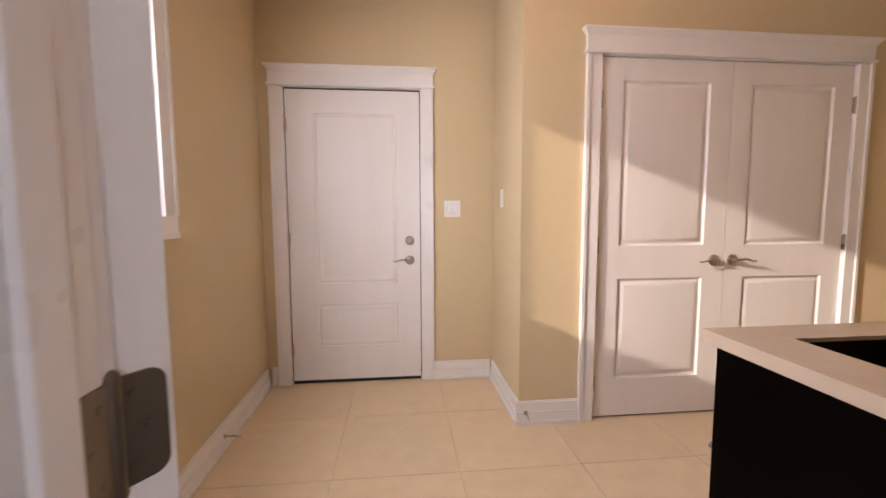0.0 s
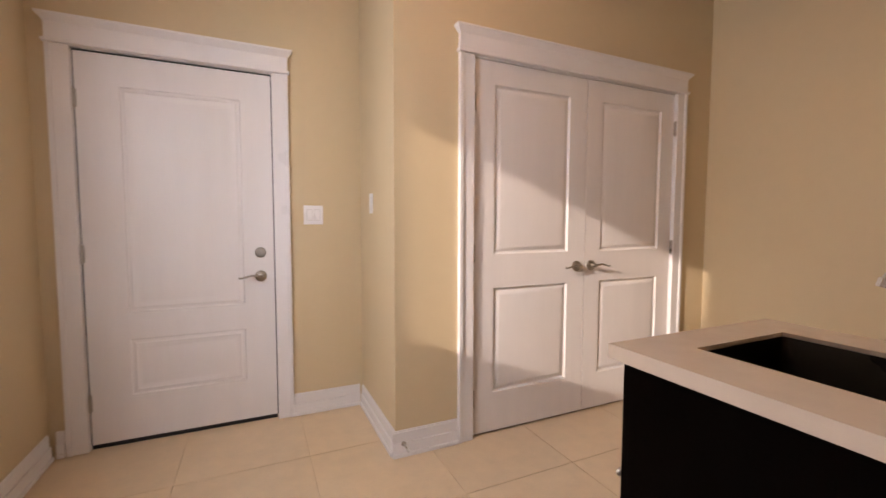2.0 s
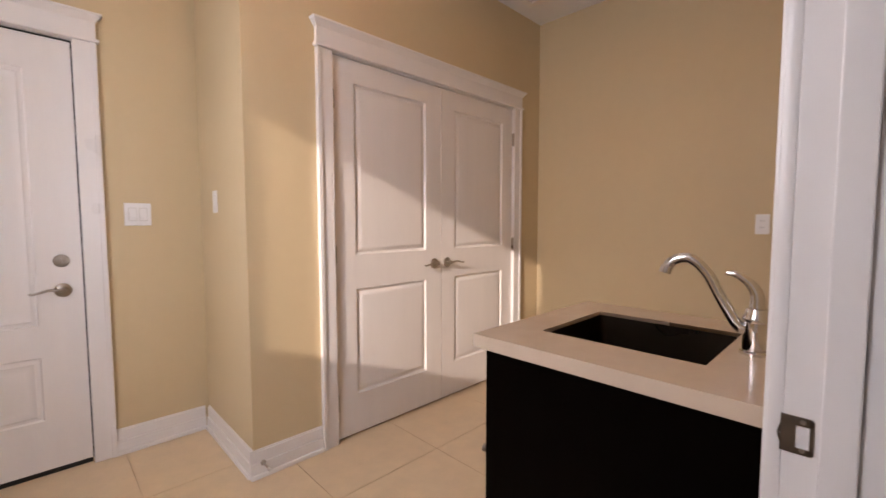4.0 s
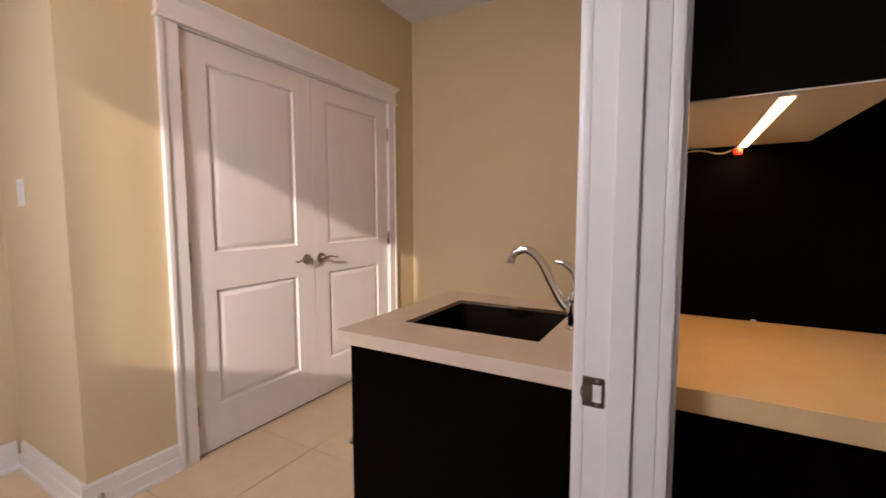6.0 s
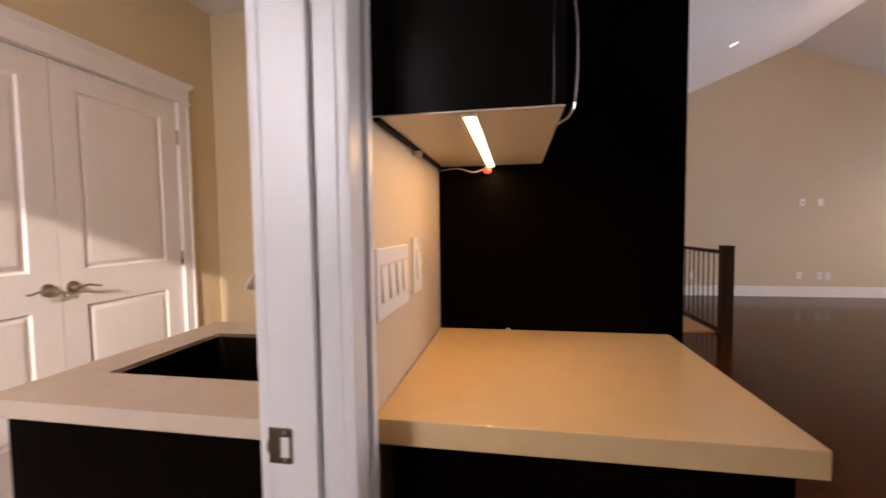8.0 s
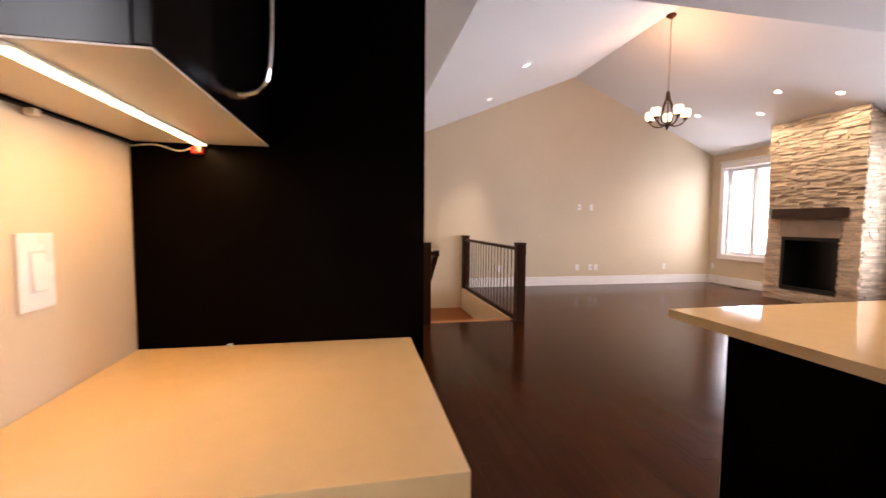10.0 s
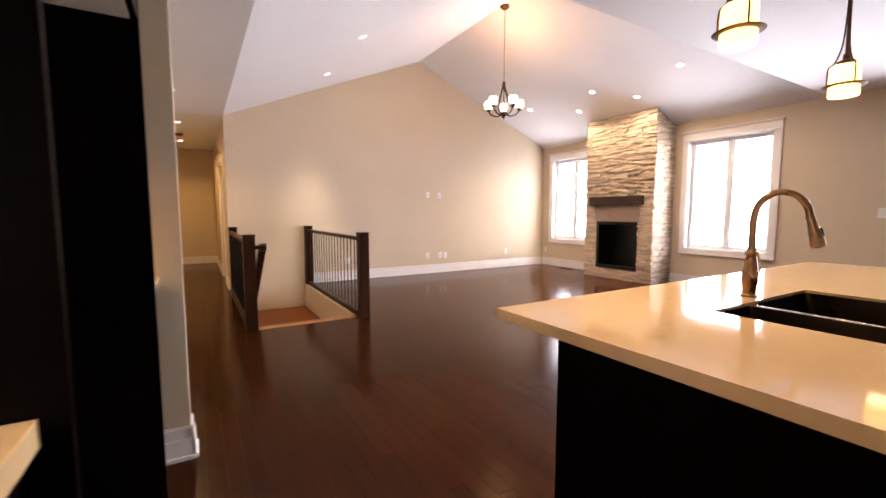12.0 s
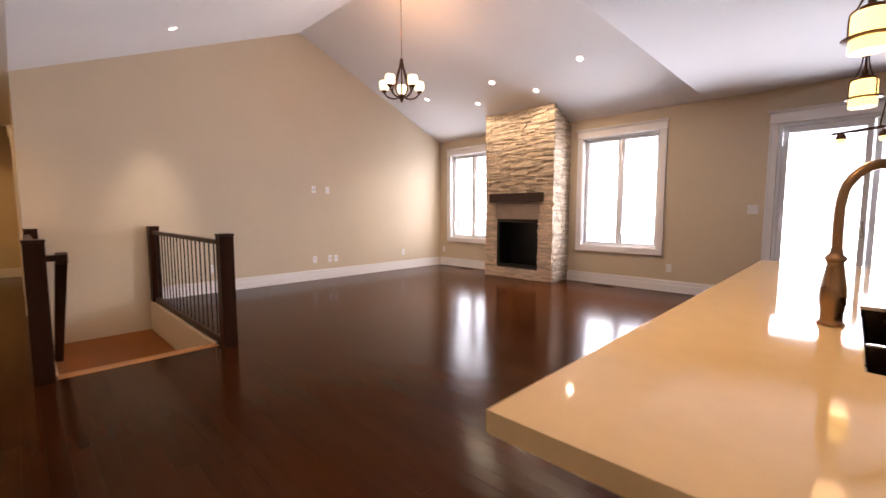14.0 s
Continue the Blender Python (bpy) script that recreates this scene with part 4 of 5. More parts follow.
add("underside", boxes((2.862, 3.204, UY + 0.004, DK - 0.004, UZ, UZ + 0.0155)), M_MELA, cab)
add("door", boxes((2.860, 3.204, UY, UY + 0.02, UZ + 0.003, 2.398), bevel=0.002), M_ESPG, cab)
led = thing("strip_light", (3.03, 0.63, UZ - 0.004), "warm LED strip light under the narrow cabinet", "strip light")
add("diode", boxes((2.90, 3.17, 0.622, 0.64, UZ - 0.006, UZ - 0.0005)), M_LED, led)
lamp("strip_light_lamp", "AREA", look((3.03, 0.631, UZ - 0.010), (3.03, 0.631, 0)), 4.0, (1.0, 0.62, 0.28), size=(0.26, 0.012))

# ---- island ----
IX0, IX1, IY0, IY1, IZ = 0.86, 1.897, -3.272, -0.882, 0.911
cab = thing("kitchen_island", (1.25, -2.0, 0), "black-brown kitchen island cabinet with plain end panel", "kitchen island")
add("body", boxes((IX0 + 0.05, 1.638, IY0 + 0.03, IY1 - 0.022, 0.09, 0.66), (IX0 + 0.05, 1.06, IY0 + 0.03, IY1 - 0.022, 0.66, IZ - 0.033),
                  (1.57, 1.638, IY0 + 0.03, IY1 - 0.022, 0.66, IZ - 0.033), (1.06, 1.57, -1.36, IY1 - 0.022, 0.66, IZ - 0.033), (1.06, 1.57, IY0 + 0.03, -2.15, 0.66, IZ - 0.033)), M_ESP, cab)
add("end_panel", boxes((IX0 + 0.03, 1.642, IY1 - 0.021, IY1 - 0.003, 0.0, IZ - 0.033), bevel=0.0015), M_ESP, cab)
add("toe_kick", boxes((IX0 + 0.1, 1.63, IY0 + 0.04, IY1 - 0.03, 0.0, 0.09)), M_ESP, cab)
for k in range(4):
    a = IY0 + 0.04 + k * 0.575
    dr = add("door", boxes((IX0 + 0.028, IX0 + 0.048, a, a + 0.568, 0.1, 0.85), bevel=0.002), M_ESP, cab)
    part("handle", bow((IX0 + 0.028, a + 0.06, 0.62), (IX0 + 0.028, a + 0.06, 0.78), (-0.035, 0, 0)), M_CHROME, dr, "chrome bow handle")
HX0, HX1, HY0, HY1 = 1.10, 1.535, -2.09, -1.415
ct = slab_with_hole(IX0, IX1, IY0, IY1, IZ - 0.032, IZ, HX0, HX1, HY0, HY1)
tagged(mesh_object("countertop", ct, M_QUARTZ), "glossy cream quartz island countertop with a sink cut-out", "countertop")
sk = thing("sink", (1.32, -1.75, IZ - 0.24), "dark double-bowl undermount sink in the island", "sink")
DIV = -1.655
add("basin", bowl(HX0 + 0.001, HX1 - 0.001, HY0 + 0.001, DIV - 0.006, IZ - 0.010, 0.22), M_STEELK, sk)
add("basin", bowl(HX0 + 0.001, HX1 - 0.001, DIV + 0.006, HY1 - 0.001, IZ - 0.010, 0.22), M_STEELK, sk)
add("divider", boxes((HX0 + 0.004, HX1 - 0.004, DIV - 0.008, DIV + 0.008, IZ - 0.03, IZ - 0.007), bevel=0.003), M_STEELB, sk, "bright steel divider rim")
fx, fy = 1.586, -1.766
fa = thing("faucet", (fx, fy, IZ), "brushed bronze gooseneck kitchen faucet with pull-down head", "faucet")
add("base", lathe(bmesh.new(), [(0.026, 0.0), (0.026, 0.006), (0.021, 0.011), (0.021, 0.028), (0.025, 0.056), (0.025, 0.08), (0.020, 0.116), (0.016, 0.14), (0.017, 0.147), (0.021, 0.151), (0.021, 0.156), (0.014, 0.164), (0.0118, 0.177)], centre=(fx, fy, IZ)), M_BRONZE, fa)
neck = [(fx, fy, IZ + 0.168), (fx, fy, IZ + 0.27), (fx - 0.012, fy - 0.008, IZ + 0.327), (fx - 0.048, fy - 0.028, IZ + 0.363), (fx - 0.092, fy - 0.052, IZ + 0.357), (fx - 0.122, fy - 0.068, IZ + 0.321), (fx - 0.133, fy - 0.075, IZ + 0.275)]
neck_part = add("neck", tube(bmesh.new(), neck, 0.0112), M_BRONZE, fa)
way = (Vector(neck[-1]) - Vector(neck[-2])).normalized()
hd = Vector(neck[-1])
m = Matrix.Translation(hd) @ way.to_track_quat("Z", "Y").to_matrix().to_4x4()
head = add("spray_head", lathe(bmesh.new(), [(0.012, -0.01), (0.0138, -0.004), (0.0132, 0.01), (0.015, 0.03), (0.020, 0.07), (0.0215, 0.08), (0.021, 0.094), (0.017, 0.097), (0.0, 0.096)], turn=m), M_BRONZE, fa)
bt = boxes((-0.006, 0.006, 0.0155, 0.022, 0.035, 0.065), bevel=0.003)
bt.transform(m)
part("button", bt, M_BLACK, head)
lv = rod(bmesh.new(), (fx, fy - 0.02, IZ + 0.085), (fx, fy - 0.05, IZ + 0.088), 0.012)
tube(lv, [(fx, fy - 0.045, IZ + 0.088), (fx + 0.002, fy - 0.052, IZ + 0.12), (fx + 0.004, fy - 0.05, IZ + 0.16)], 0.009, r2=0.006)
add("lever", lv, M_BRONZE, fa)


def pendant(y, z):
    x = 1.56
    t = thing("pendant_lamp", (x, y, z - 0.06), "dark bronze pendant with amber-lit glass and ring", "pendant lamp", "pendants over the island")
    sh = add("shade", lathe(bmesh.new(), [(0.0, -0.044), (0.048, -0.044), (0.050, -0.039), (0.048, 0.074), (0.044, 0.079), (0.0, 0.079)], centre=(x, y, z), seg=32), M_SHADE, t, "glowing frosted amber glass shade")
    add("ring", lathe(bmesh.new(), [(0.052, -0.004), (0.066, -0.003), (0.070, 0.0), (0.066, 0.003), (0.052, 0.003), (0.052, -0.004)], centre=(x, y, z), seg=40), M_DARKBRONZE, t)
    add("cap", lathe(bmesh.new(), [(0.027, 0.079), (0.029, 0.083), (0.029, 0.096), (0.019, 0.1), (0.011, 0.103), (0.010, 0.125), (0.0, 0.127)], centre=(x, y, z)), M_DARKBRONZE, t)
    for k in range(3):
        a = radians(20 + 120 * k)
        c, s = math.cos(a), math.sin(a)
        add("strap", tube(bmesh.new(), [(x + 0.054 * c, y + 0.054 * s, z), (x + 0.052 * c, y + 0.052 * s, z + 0.072), (x + 0.033 * c, y + 0.033 * s, z + 0.096), (x + 0.014 * c, y + 0.014 * s, z + 0.16), (x + 0.007 * c, y + 0.007 * s, z + 0.27), (x + 0.005 * c, y + 0.005 * s, z + 0.38)], 0.003, seg=8), M_DARKBRONZE, t)
    add("stem", rod(bmesh.new(), (x, y, z + 0.09), (x, y, KC - 0.02), 0.005, seg=10), M_DARKBRONZE, t)
    add("canopy", lathe(bmesh.new(), [(0.0, -0.03), (0.02, -0.03), (0.06, -0.012), (0.065, 0.0)], centre=(x, y, KC)), M_DARKBRONZE, t)


for y, z in ((-1.53, 1.752), (-2.40, 1.725), (-3.26, 1.70)):
    pendant(y, z)

# dining lamp in front of the patio door
dx, dy, dz = 1.30, -5.1, 1.80
t = thing("dining_chandelier", (dx, dy, dz), "dark bronze linear dining chandelier with small lamps", "chandelier")
add("bar", tube(bmesh.new(), [(dx - 0.42, dy, dz - 0.01), (dx - 0.2, dy, dz + 0.02), (dx + 0.1, dy, dz + 0.02), (dx + 0.42, dy, dz - 0.01)], 0.009), M_DARKBRONZE, t)
add("bar", tube(bmesh.new(), [(dx - 0.3, dy - 0.12, dz + 0.01), (dx, dy - 0.1, dz + 0.03), (dx + 0.3, dy - 0.12, dz + 0.01)], 0.007), M_DARKBRONZE, t)
for k in range(4):
    px = dx - 0.36 + 0.24 * k
    lp = add("lamp_cup", lathe(bmesh.new(), [(0.0, 0.0), (0.012, 0.0), (0.03, -0.03), (0.034, -0.055), (0.0, -0.055)], centre=(px, dy, dz + 0.0)), M_DARKBRONZE, t)
    part("bulb", lathe(bmesh.new(), [(0.026, -0.0555), (0.03, -0.075), (0.02, -0.088), (0.0, -0.09)], centre=(px, dy, dz)), M_SHADE, lp)
for px in (dx - 0.15, dx + 0.15):
    add("stem", rod(bmesh.new(), (px, dy, dz + 0.015), (dx + (px - dx) * 0.3, dy, KC - 0.01), 0.005, seg=8), M_DARKBRONZE, t)
add("canopy", lathe(bmesh.new(), [(0.0, -0.025), (0.05, -0.022), (0.07, 0.0)], centre=(dx, dy, KC)), M_DARKBRONZE, t)


# ---- fireplace ----
FX0, FX1, FY = 5.03, 6.405, -6.557
slope_z = lambda y: KC + (RZ - KC) * (y - SY) / (RY - SY)
fp = thing("fireplace", (5.72, -6.8, 0), "tall stacked ledgestone fireplace with black firebox", "fireplace")
OX0, OX1, OZ0, OZ1 = 5.30, 6.135, 0.195, 1.042
back = boxes((FX0 + 0.012, OX0, SY + 0.002, FY - 0.012, 0, 2.66), (OX1, FX1 - 0.012, SY + 0.002, FY - 0.012, 0, 2.66), (OX0, OX1, SY + 0.002, FY - 0.012, 0, OZ0), (OX0, OX1, SY + 0.002, FY - 0.012, OZ1, 2.66))
up = prism([(SY + 0.002, 2.66), (FY - 0.012, 2.66), (FY - 0.012, slope_z(FY - 0.012) - 0.003), (SY + 0.002, slope_z(SY) - 0.003)], "x", FX0 + 0.012, FX1 - 0.012)
me = bpy.data.meshes.new("core")
up.to_mesh(me)
up.free()
back.from_mesh(me)
core = add("core", back, M_MORTAR, fp)
box_part = add("firebox", boxes((OX0, OX1, SY + 0.1, SY + 0.12, OZ0, OZ1), (OX0, OX0 + 0.01, SY + 0.12, FY - 0.02, OZ0, OZ1), (OX1 - 0.01, OX1, SY + 0.12, FY - 0.02, OZ0, OZ1),
                                (OX0, OX1, SY + 0.12, FY - 0.02, OZ1 - 0.01, OZ1), (OX0, OX1, SY + 0.12, FY - 0.02, OZ0, OZ0 + 0.01)), M_BLACK, fp, "black metal firebox")
fr = boxes((OX0 - 0.004, OX0 + 0.05, FY - 0.02, FY + 0.004, OZ0, OZ1), (OX1 - 0.05, OX1 + 0.004, FY - 0.02, FY + 0.004, OZ0, OZ1), (OX0 + 0.05, OX1 - 0.05, FY - 0.02, FY + 0.004, OZ1 - 0.055, OZ1), (OX0 + 0.05, OX1 - 0.05, FY - 0.02, FY + 0.004, OZ0, OZ0 + 0.06), bevel=0.003)
add("surround", fr, M_BLACK, fp, "matt black metal frame")
add("mantel", boxes((5.195, 6.25, FY - 0.005, -6.455, 1.335, 1.492), bevel=0.008), M_MANTEL, fp, "thick dark wooden mantel beam")
for k in range(3):
    add("flat_panel", boxes((5.272 + 0.301 * k, 5.570 + 0.301 * k, FY - 0.012, FY + 0.006, 1.047, 1.308), bevel=0.003), M_STONEF, fp, "smooth pale stone panel")

# shared unit block with worn corners
bm = bmesh.new()
box(bm, -0.5, 0.5, -0.5, 0.5, -0.5, 0.5)
bmesh.ops.recalc_face_normals(bm, faces=bm.faces)
UNIT = bpy.data.meshes.new("stone")
bm.to_mesh(UNIT)
bm.free()
UNIT.materials.append(M_STONE)
rnd = random.Random(7)
stones, extra = [], []
z = 0.003
while z < 2.92:
    h = rnd.choice((0.016, 0.02, 0.023, 0.028, 0.036))
    x = FX0 - 0.01 + rnd.uniform(-0.0, 0.004)
    while x < FX1:
        L = rnd.uniform(0.06, 0.25)
        x2 = min(x + L, FX1 + 0.008)
        if FX1 - x2 < 0.06:
            x2 = FX1 + 0.008
        proud = rnd.uniform(0.0, 0.030)
        zc = z + h / 2
        inside = (OX0 - 0.01 < x2 and x < OX1 + 0.01 and OZ0 - 0.003 < zc + h / 2 and zc - h / 2 < OZ1 + 0.003)
        panel = (5.27 < x2 and x < 6.175 and 1.044 < zc + h / 2 and zc - h / 2 < 1.31)
        spans = [(x, x2)]
        if inside or panel:
            lo, hi = (OX0, OX1) if inside else (5.27, 6.175)
            spans = [(x, min(x2, lo)), (max(x, hi), x2)]
        for p, q in spans:
            if q - p > 0.02 and z + h < slope_z(FY) - 0.004:
                stones.append((p + 0.0015, q - 0.0015, FY - 0.03, FY + proud - 0.012, z + 0.0015, z + h - 0.0015))
        x = x2
    y = SY + 0.003
    while y < FY - 0.035:
        y2 = min(y + rnd.uniform(0.08, 0.3), FY - 0.012)
        if FY - 0.012 - y2 < 0.05:
            y2 = FY - 0.012
        pr = rnd.uniform(0.0, 0.022)
        if z + h < slope_z(y) - 0.004:
            extra.append((FX0 - pr - 0.002, FX0 + 0.03, y + 0.001, y2 - 0.001, z + 0.001, z + h - 0.001))
        y = y2
    z += h
stones.sort(key=lambda s: s[4])


def piece(name, mesh, parent, x0, x1, y0, y1, z0, z1):
    ob = new(name, mesh)
    ob.matrix_basis = Matrix.LocRotScale(((x0 + x1) / 2, (y0 + y1) / 2, (z0 + z1) / 2), None, (x1 - x0, y1 - y0, z1 - z0))
    ob.parent = parent
    return ob


def joined(name, blocks, mat, parent=None, top_only=False):
    """Many blocks as one mesh."""
    v, f = [], []
    for x0, x1, y0, y1, z0, z1 in blocks:
        k = len(v)
        v += [(x0, y0, z0), (x1, y0, z0), (x1, y1, z0), (x0, y1, z0), (x0, y0, z1), (x1, y0, z1), (x1, y1, z1), (x0, y1, z1)]
        f += [(k + 4, k + 5, k + 6, k + 7), (k, k + 1, k + 5, k + 4), (k + 1, k + 2, k + 6, k + 5), (k + 2, k + 3, k + 7, k + 6), (k + 3, k, k + 4, k + 7), (k + 3, k + 2, k + 1, k)]
    me = bpy.data.meshes.new(name)
    me.from_pydata(v, [], f)
    me.materials.append(mat)
    ob = new(name, me)
    ob.parent = parent
    return tagged(ob, kind="stuff")


for s in stones[:290]:
    piece("stone", UNIT, core, *s).matrix_parent_inverse = Matrix.Identity(4)
joined("stonework", stones[290:] + extra, M_STONE, core).matrix_parent_inverse = Matrix.Identity(4)

# ---- stairs and railings ----
st = thing("staircase", (6.5, -1.12, -2.75), "oak staircase going down between beige walls", "staircase")
add("nosing", boxes((SX0 - 0.09, SX0 + 0.03, SY0 + 0.002, SY1 - 0.002, -0.034, 0.003), bevel=0.008), M_OAKL, st, "light oak nosing strip")
for k in range(1, 2):
    x = SX0 + 0.25 * (k - 1)
    add("tread", boxes((x, x + 0.29, SY0 + 0.002, SY1 - 0.002, -0.19 * k - 0.03, -0.19 * k), bevel=0.006), M_OAK, st)
    add("riser", boxes((x - 0.004, x + 0.012, SY0 + 0.002, SY1 - 0.002, -0.19 * k + 0.001, -0.19 * (k - 1) - 0.034)), M_OAK, st)
add("landing", boxes((SX0 + 0.26, RX - 0.002, SY0 + 0.013, SY1 - 0.013, -0.42, -0.38)), M_OAK, st, "orange oak landing")


def newel(x, y, h=0.985, r=0.056):
    t = thing("newel_post", (x, y, 0), "square dark walnut newel post on the hardwood floor", "newel post", "newel posts of the stairwell")
    add("post", boxes((x - r, x + r, y - r, y + r, 0, h - 0.02), bevel=0.004), M_NEWEL, t)
    add("cap", boxes((x - r - 0.004, x + r + 0.004, y - r - 0.004, y + r + 0.004, h - 0.02, h), bevel=0.006), M_NEWEL, t)


NA, NC, NB, ND = (5.40, -1.705), (5.475, -0.535), (8.055, -1.705), (8.055, -0.57)
for p in (NA, NC, NB, ND):
    newel(*p)


def railing(y, x0, x1):
    t = thing("railing", ((x0 + x1) / 2, y, 0.0), "dark walnut railing with thin black iron balusters", "railing")
    add("handrail", boxes((x0, x1, y - 0.03, y + 0.03, 0.885, 0.925), bevel=0.008), M_NEWEL, t)
    add("bottom_rail", boxes((x0, x1, y - 0.03, y + 0.03, 0.0, 0.05), bevel=0.006), M_NEWEL, t)
    n = int((x1 - x0) / 0.14)
    first = None
    for k in range(n):
        x = x0 + (k + 0.7) * (x1 - x0) / (n + 0.4)
        if first is None:
            first = add("baluster", boxes((x - 0.0055, x + 0.0055, y - 0.0055, y + 0.0055, 0.049, 0.886)), M_IRON, t)
            x_first = x
        else:
            o = new("baluster", first.data)
            o.parent = t
            o.matrix_parent_inverse = first.matrix_parent_inverse.copy()
            o.location = (x - x_first, 0, 0)


railing(-1.705, NA[0] + 0.056, NB[0] - 0.056)
railing(-0.535, NC[0] + 0.056, ND[0] - 0.056)
hr = thing("stair_handrail", (5.5, -0.66, 0.0), "dark walnut stair handrail sloping down from the newel", "handrail")
add("rail", prism([(5.50, 0.875), (5.56, 0.885), (7.0, -0.21), (7.0, -0.285), (5.57, 0.80), (5.50, 0.81)], "y", -0.705, -0.64), M_NEWEL, hr)
add("bracket", boxes((5.475, 5.53, -0.70, NC[1] - 0.056, 0.83, 0.872), bevel=0.004), M_NEWEL, hr)

# ---- lights of the great room ----
def downlight(p, n, watts, colour=(1.0, 0.84, 0.62), cone=95, blend=0.6, aim=(0, 0, -1)):
    n = Vector(n).normalized()
    m = Matrix.Translation(p) @ n.to_track_quat("Z", "Y").to_matrix().to_4x4()
    t = thing("downlight", p, "small round white recessed downlight, switched on", "downlight", "recessed ceiling lights")
    add("trim_ring", lathe(bmesh.new(), [(0.042, 0.001), (0.045, 0.006), (0.058, 0.004), (0.060, 0.0)], turn=m, seg=24), M_TRIM, t)
    add("lens", lathe(bmesh.new(), [(0.0, 0.003), (0.042, 0.003), (0.0421, 0.001)], turn=m, seg=24), M_CAN, t)
    lamp("downlight_lamp", "SPOT", look(Vector(p) + n * 0.02, Vector(p) + n * 0.02 + Vector(aim)), watts, colour, cone=cone, blend=blend, radius=0.035)


ns = Vector((0, RZ - KC, -(RY - SY))).normalized()
nn = Vector((0, -(RZ - KC), -(HY - RY))).normalized()
north_z = lambda y: KC + (RZ - KC) * (HY - y) / (HY - RY)
for x, y in ((7.21, -5.83), (6.325, -6.205), (5.74, -5.845), (5.17, -6.215), (4.275, -5.84)):
    downlight((x, y, slope_z(y)), ns, 30.0 if x > 7 else CAN_W if y > -6 else 50.0, (1.0, 0.79, 0.52), cone=95 if x > 7 else 150, blend=0.8)
downlight((5.63, -1.83, north_z(-1.83)), nn, 16, cone=66, blend=0.5)
downlight((7.12, -1.825, north_z(-1.825)), nn, 120, cone=34, blend=1.0, aim=(0.44, 0.06, -1))
for x in (6.94, 9.03, 11.07):
    downlight((x, 0.105, KC), (0, 0, -1), HALL_W, (1.0, 0.61, 0.22), cone=135)
for x, y in ((1.95, -0.95), (1.95, -2.25)):
    downlight((x, y, KC), (0, 0, -1), 42, (1.0, 0.68, 0.33), cone=80)
sd = thing("smoke_alarm", (10.2, 0.115, KC), "round red-brown covered smoke alarm on the ceiling", "smoke alarm")
add("body", lathe(bmesh.new(), [(0.0, -0.04), (0.05, -0.04), (0.065, -0.025), (0.07, 0.0)], centre=(10.2, 0.115, KC)), M_SMOKE, sd)

cx, cy = 5.61, -3.88
ch = thing("chandelier", (cx, cy, 2.515), "dark bronze five-arm chandelier with glowing glass shades", "chandelier")
add("canopy", lathe(bmesh.new(), [(0.0, -0.05), (0.03, -0.045), (0.065, -0.015), (0.068, 0.0)], centre=(cx, cy, RZ - 0.012)), M_DARKBRONZE, ch)
bm = bmesh.new()
zz, k = RZ - 0.06, 0
while zz > 3.06:
    a, b = (0.009, 0.0) if k % 2 else (0.0, 0.009)
    tube(bm, [(cx + a, cy + b, zz - 0.008), (cx, cy, zz + 0.006), (cx - a, cy - b, zz - 0.008), (cx, cy, zz - 0.03), (cx + a, cy + b, zz - 0.012)], 0.0022, seg=5, steps=2)
    zz -= 0.028
    k += 1
add("chain", bm, M_DARKBRONZE, ch)
add("hub", lathe(bmesh.new(), [(0.0, 0.515), (0.018, 0.51), (0.022, 0.48), (0.03, 0.44), (0.026, 0.40), (0.0, 0.39)], centre=(cx, cy, 2.52)), M_DARKBRONZE, ch)
add("finial", lathe(bmesh.new(), [(0.0, -0.01), (0.014, 0.004), (0.024, 0.03), (0.04, 0.05), (0.042, 0.075), (0.02, 0.09), (0.0, 0.095)], centre=(cx, cy, 2.52)), M_DARKBRONZE, ch)
for k in range(5):
    a = radians(-41 + 72 * k)
    c, s = math.cos(a), math.sin(a)
    P = lambda r, z: (cx + r * c, cy + r * s, z)
    arm = add("arm", tube(bmesh.new(), [P(0.025, 2.94), P(0.055, 2.85), P(0.095, 2.74), P(0.12, 2.66), P(0.08, 2.60), P(0.03, 2.585)], 0.009, seg=8), M_DARKBRONZE, ch)
    low = add("arm", tube(bmesh.new(), [P(0.03, 2.575), P(0.10, 2.562), P(0.175, 2.585), P(0.22, 2.63), P(0.228, 2.655)], 0.009, seg=8), M_DARKBRONZE, ch)
    part("cup", lathe(bmesh.new(), [(0.0, -0.024), (0.02, -0.02), (0.028, -0.006), (0.042, 0.008), (0.0, 0.011)], centre=P(0.228, 2.66)), M_DARKBRONZE, low).matrix_parent_inverse = Matrix.Identity(4)
    add("shade", lathe(bmesh.new(), [(0.0, 0.012), (0.040, 0.012), (0.056, 0.03), (0.061, 0.07), (0.058, 0.11), (0.052, 0.122), (0.0, 0.123)], centre=P(0.228, 2.66)), M_SHADEC, ch, "glowing frosted glass shade")

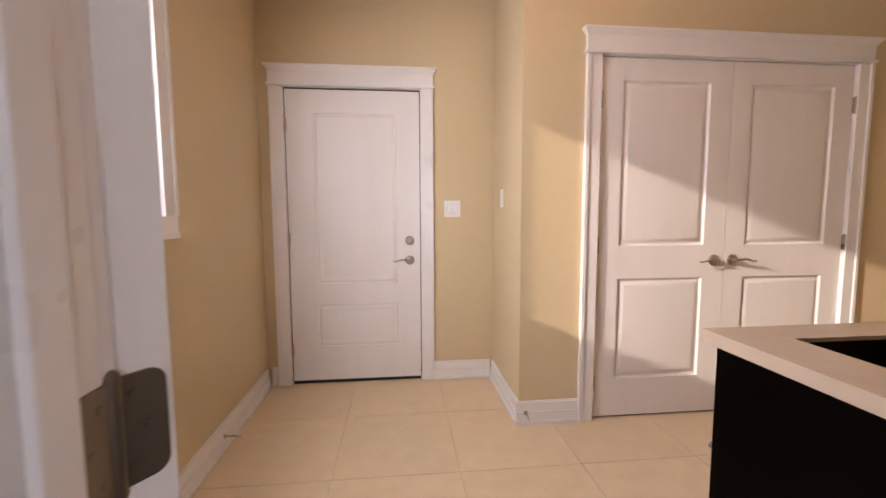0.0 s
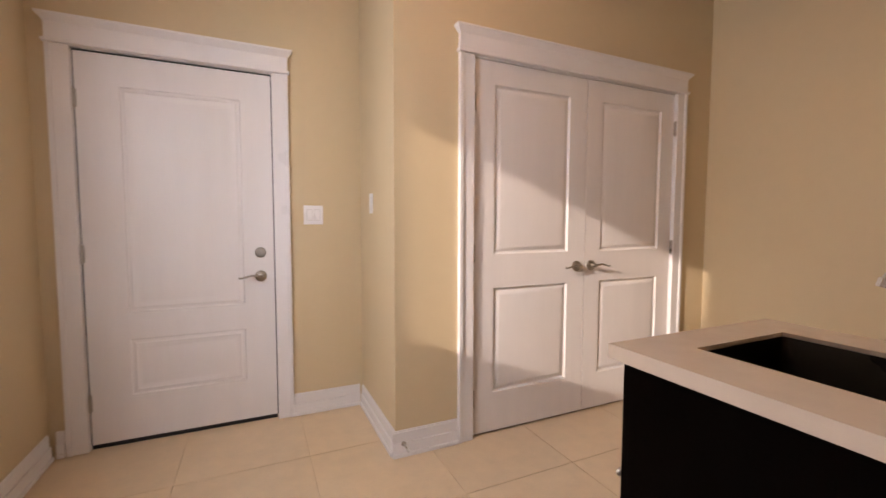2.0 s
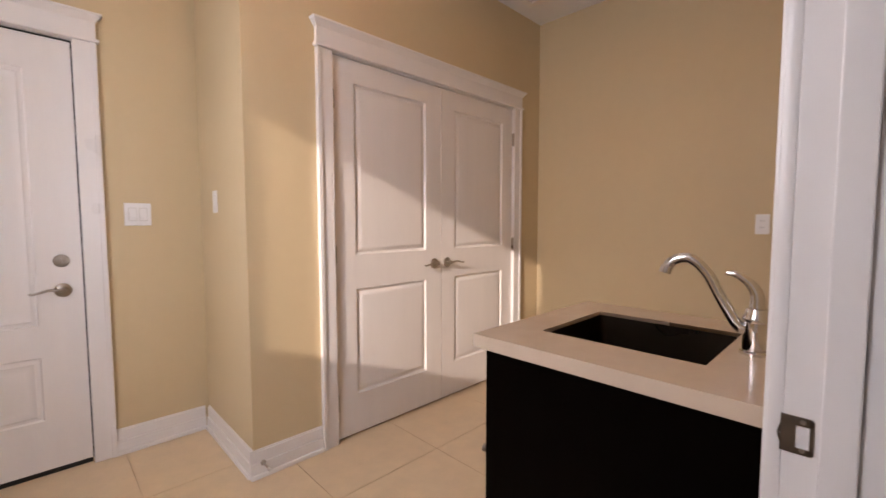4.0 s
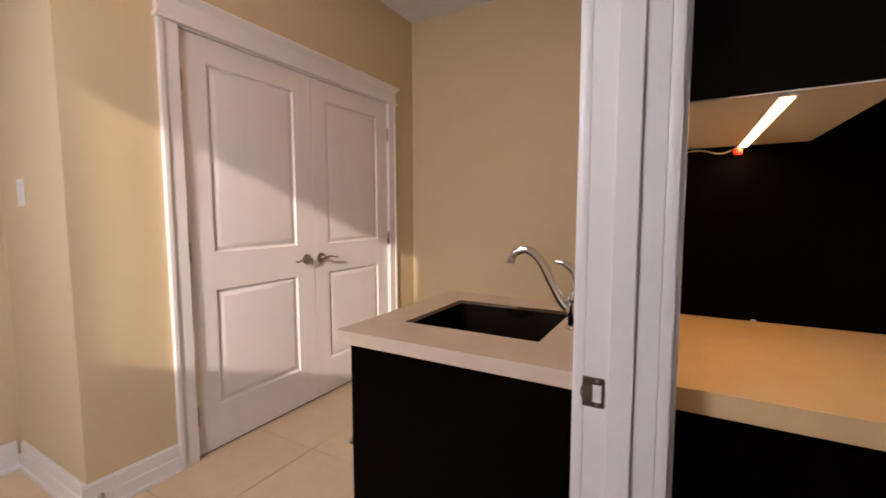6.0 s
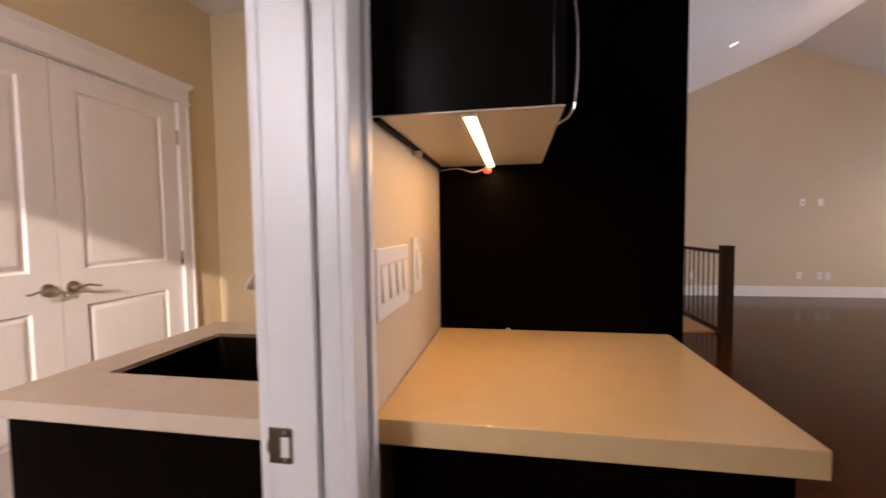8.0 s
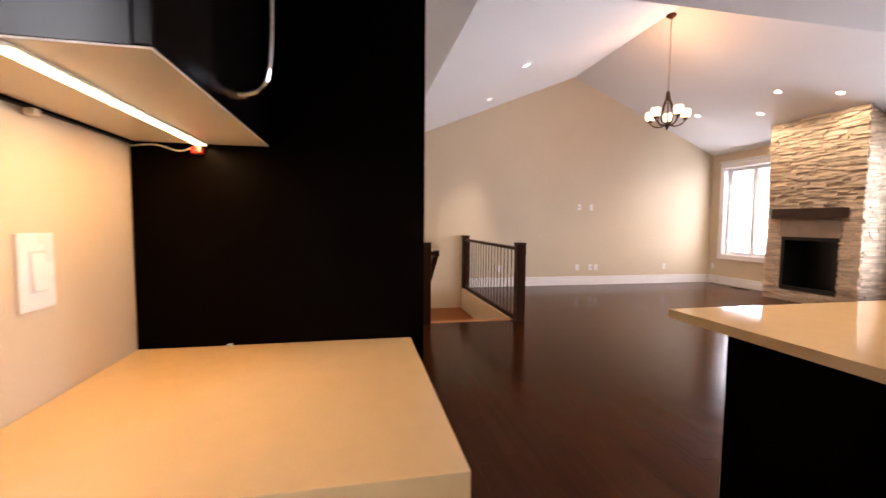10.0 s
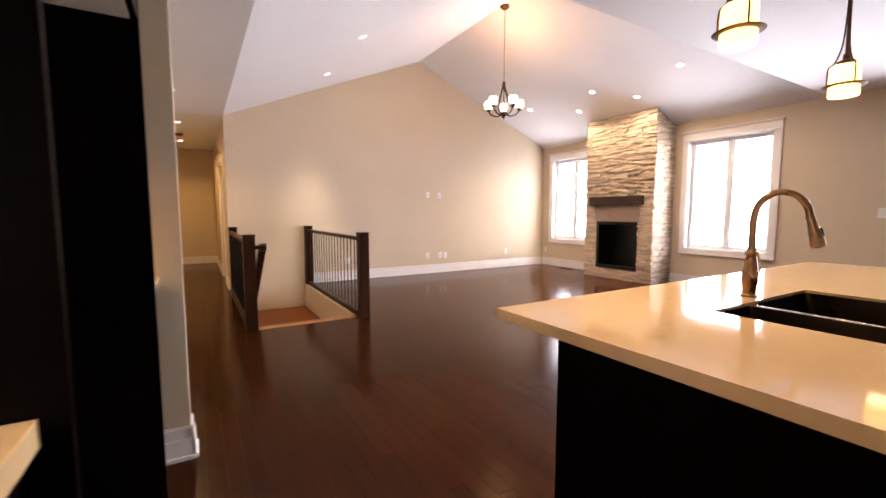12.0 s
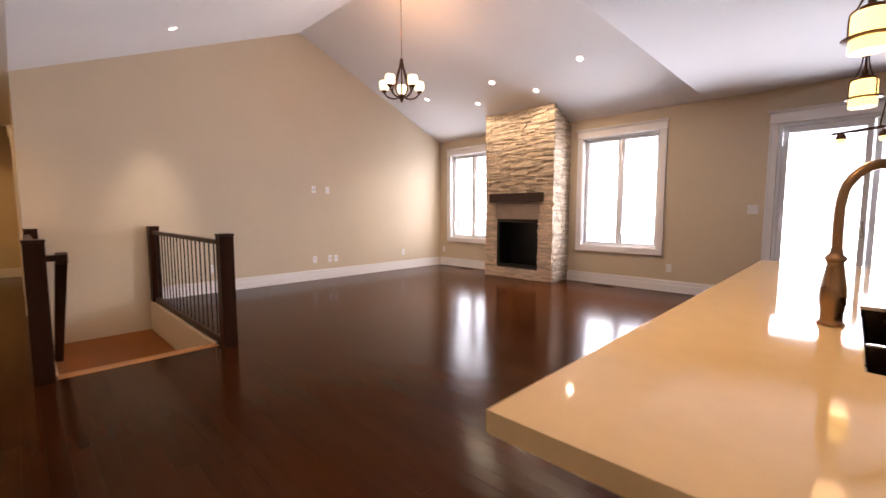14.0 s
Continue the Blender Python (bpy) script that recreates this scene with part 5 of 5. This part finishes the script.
# floor vents by the south wall
for x in (7.2, 4.3):
    t = thing("floor_vent", (x, -6.93, 0), "brown slotted floor vent in the hardwood", "vent")
    add("frame", boxes((x - 0.15, x + 0.15, -6.99, -6.975, 0.001, 0.006), (x - 0.15, x + 0.15, -6.885, -6.87, 0.001, 0.006), (x - 0.15, x - 0.135, -6.975, -6.885, 0.001, 0.006), (x + 0.135, x + 0.15, -6.975, -6.885, 0.001, 0.006)), M_NEWEL, t)
    bm = bmesh.new()
    for k in range(14):
        box(bm, x - 0.13 + 0.019 * k, x - 0.12 + 0.019 * k, -6.975, -6.885, 0.001, 0.005)
    add("slat", bm, M_NEWEL, t)

for x, y, *_ in LAUNDRY_SPOTS:
    t = thing("downlight", (x, y, LC), "small round white recessed downlight, switched on", "downlight", "recessed ceiling lights")
    m = Matrix.Translation((x, y, LC)) @ pose(0, 0, 0, 180, 0, 0)
    add("trim_ring", lathe(bmesh.new(), [(0.052, 0.001), (0.055, 0.006), (0.068, 0.004), (0.070, 0.0)], turn=m, seg=24), M_TRIM, t)
    add("lens", lathe(bmesh.new(), [(0.0, 0.003), (0.052, 0.003), (0.0521, 0.001)], turn=m, seg=24), M_CAN, t)

# attic hatch in the laundry ceiling
t = thing("attic_hatch", (2.55, 2.4, LC), "white framed hatch in the laundry ceiling", "hatch")
add("frame", boxes((2.20, 2.92, 2.64, 2.69, LC - 0.02, LC - 0.001), (2.20, 2.92, 1.95, 2.0, LC - 0.02, LC - 0.001), (2.20, 2.25, 2.0, 2.64, LC - 0.02, LC - 0.001), (2.87, 2.92, 2.0, 2.64, LC - 0.02, LC - 0.001), bevel=0.004), M_TRIM, t)
add("panel", boxes((2.25, 2.87, 2.0, 2.64, LC - 0.008, LC - 0.001)), M_TRIM, t)

# ---- brick return outside the laundry window ----
BY = 2.47
bw = structure("wall_brick_return", boxes((-3.4, -1.06, BY + 0.012, BY + 0.2, -0.35, 3.4)), M_MORTARB, "pale sunlit brick wall outside the laundry window", "wall")
BRICK = UNIT.copy()
BRICK.name = "brick"
BRICK.materials.clear()
BRICK.materials.append(M_BRICK)
for r in range(36):
    z0 = -0.3 + 0.098 * r
    for k in range(8):
        x1 = -1.06 - 0.27 * k + (0.135 if r % 2 else 0.0)
        x0 = max(x1 - 0.26, -3.4)
        piece("brick", BRICK, bw, x0, min(x1, -1.06), BY + rnd.uniform(-0.002, 0.002), BY + 0.05, z0, z0 + 0.088)

# ---- laundry floor tiles ----
fl = bpy.data.objects["floor_laundry"]
bm = bmesh.new()
box(bm, -0.5, 0.5, -0.5, 0.5, -0.5, 0.5)
bmesh.ops.bevel(bm, geom=[e for e in bm.edges if all(v.co.z > 0 for v in e.verts)], offset=0.004, segments=1, affect="EDGES")
bmesh.ops.recalc_face_normals(bm, faces=bm.faces)
TILE = bpy.data.meshes.new("tile")
bm.to_mesh(TILE)
bm.free()
TILE.materials.append(M_TILE)
gx, gy = -0.125, 2.40
for i in range(-1, 6):
    for j in range(-3, 3):
        x0, x1 = max(gx + 0.6 * i + 0.0015, WX - 0.02), min(gx + 0.6 * (i + 1) - 0.0015, EX + 0.02)
        y0, y1 = max(gy + 0.6 * j + 0.0015, 0.862), min(gy + 0.6 * (j + 1) - 0.0015, GY + 0.1)
        if x1 - x0 > 0.03 and y1 - y0 > 0.03:
            piece("tile", TILE, fl, x0, x1, y0, y1, -0.010, rnd.uniform(-0.0006, 0.0))

# ---- hardwood planks ----
gf = bpy.data.objects["floor_great_room"]
PLANK = UNIT.copy()
PLANK.name = "plank"
PLANK.materials.clear()
PLANK.materials.append(M_FLOOR)
near, rest = [], []
rows_n = int((0.86 - SY) / 0.0826)
for r in range(rows_n + 1):
    y0 = SY - 0.01 + 0.0826 * r
    y1 = min(y0 + 0.0816, 0.859)
    x = -2.65 - rnd.uniform(0, 0.9)
    while x < HX:
        x2 = x + rnd.uniform(0.45, 1.5)
        segs = [(max(x, -2.65), min(x2, HX))]
        if y1 > SY0 - 0.04 and y0 < SY1 + 0.03:
            segs = [(max(x, -2.65), min(x2, SX0 - 0.09)), (max(x, RX + 0.2), min(x2, HX))]
        for p, q in segs:
            if q - p > 0.02:
                if y1 < HY - 0.02 and q > RX:
                    q = RX - 0.005
                    if q - p < 0.02:
                        continue
                b = (p + 0.0006, q - 0.0006, y0, y1, -0.012, rnd.uniform(-0.0005, 0.0))
                (near if 1.95 < (p + q) / 2 < 4.6 and -3.2 < y0 and len(near) < 290 else rest).append(b)
        x = x2
for b in near:
    piece("plank", PLANK, gf, *b)
joined("planking", rest, M_FLOOR, gf)
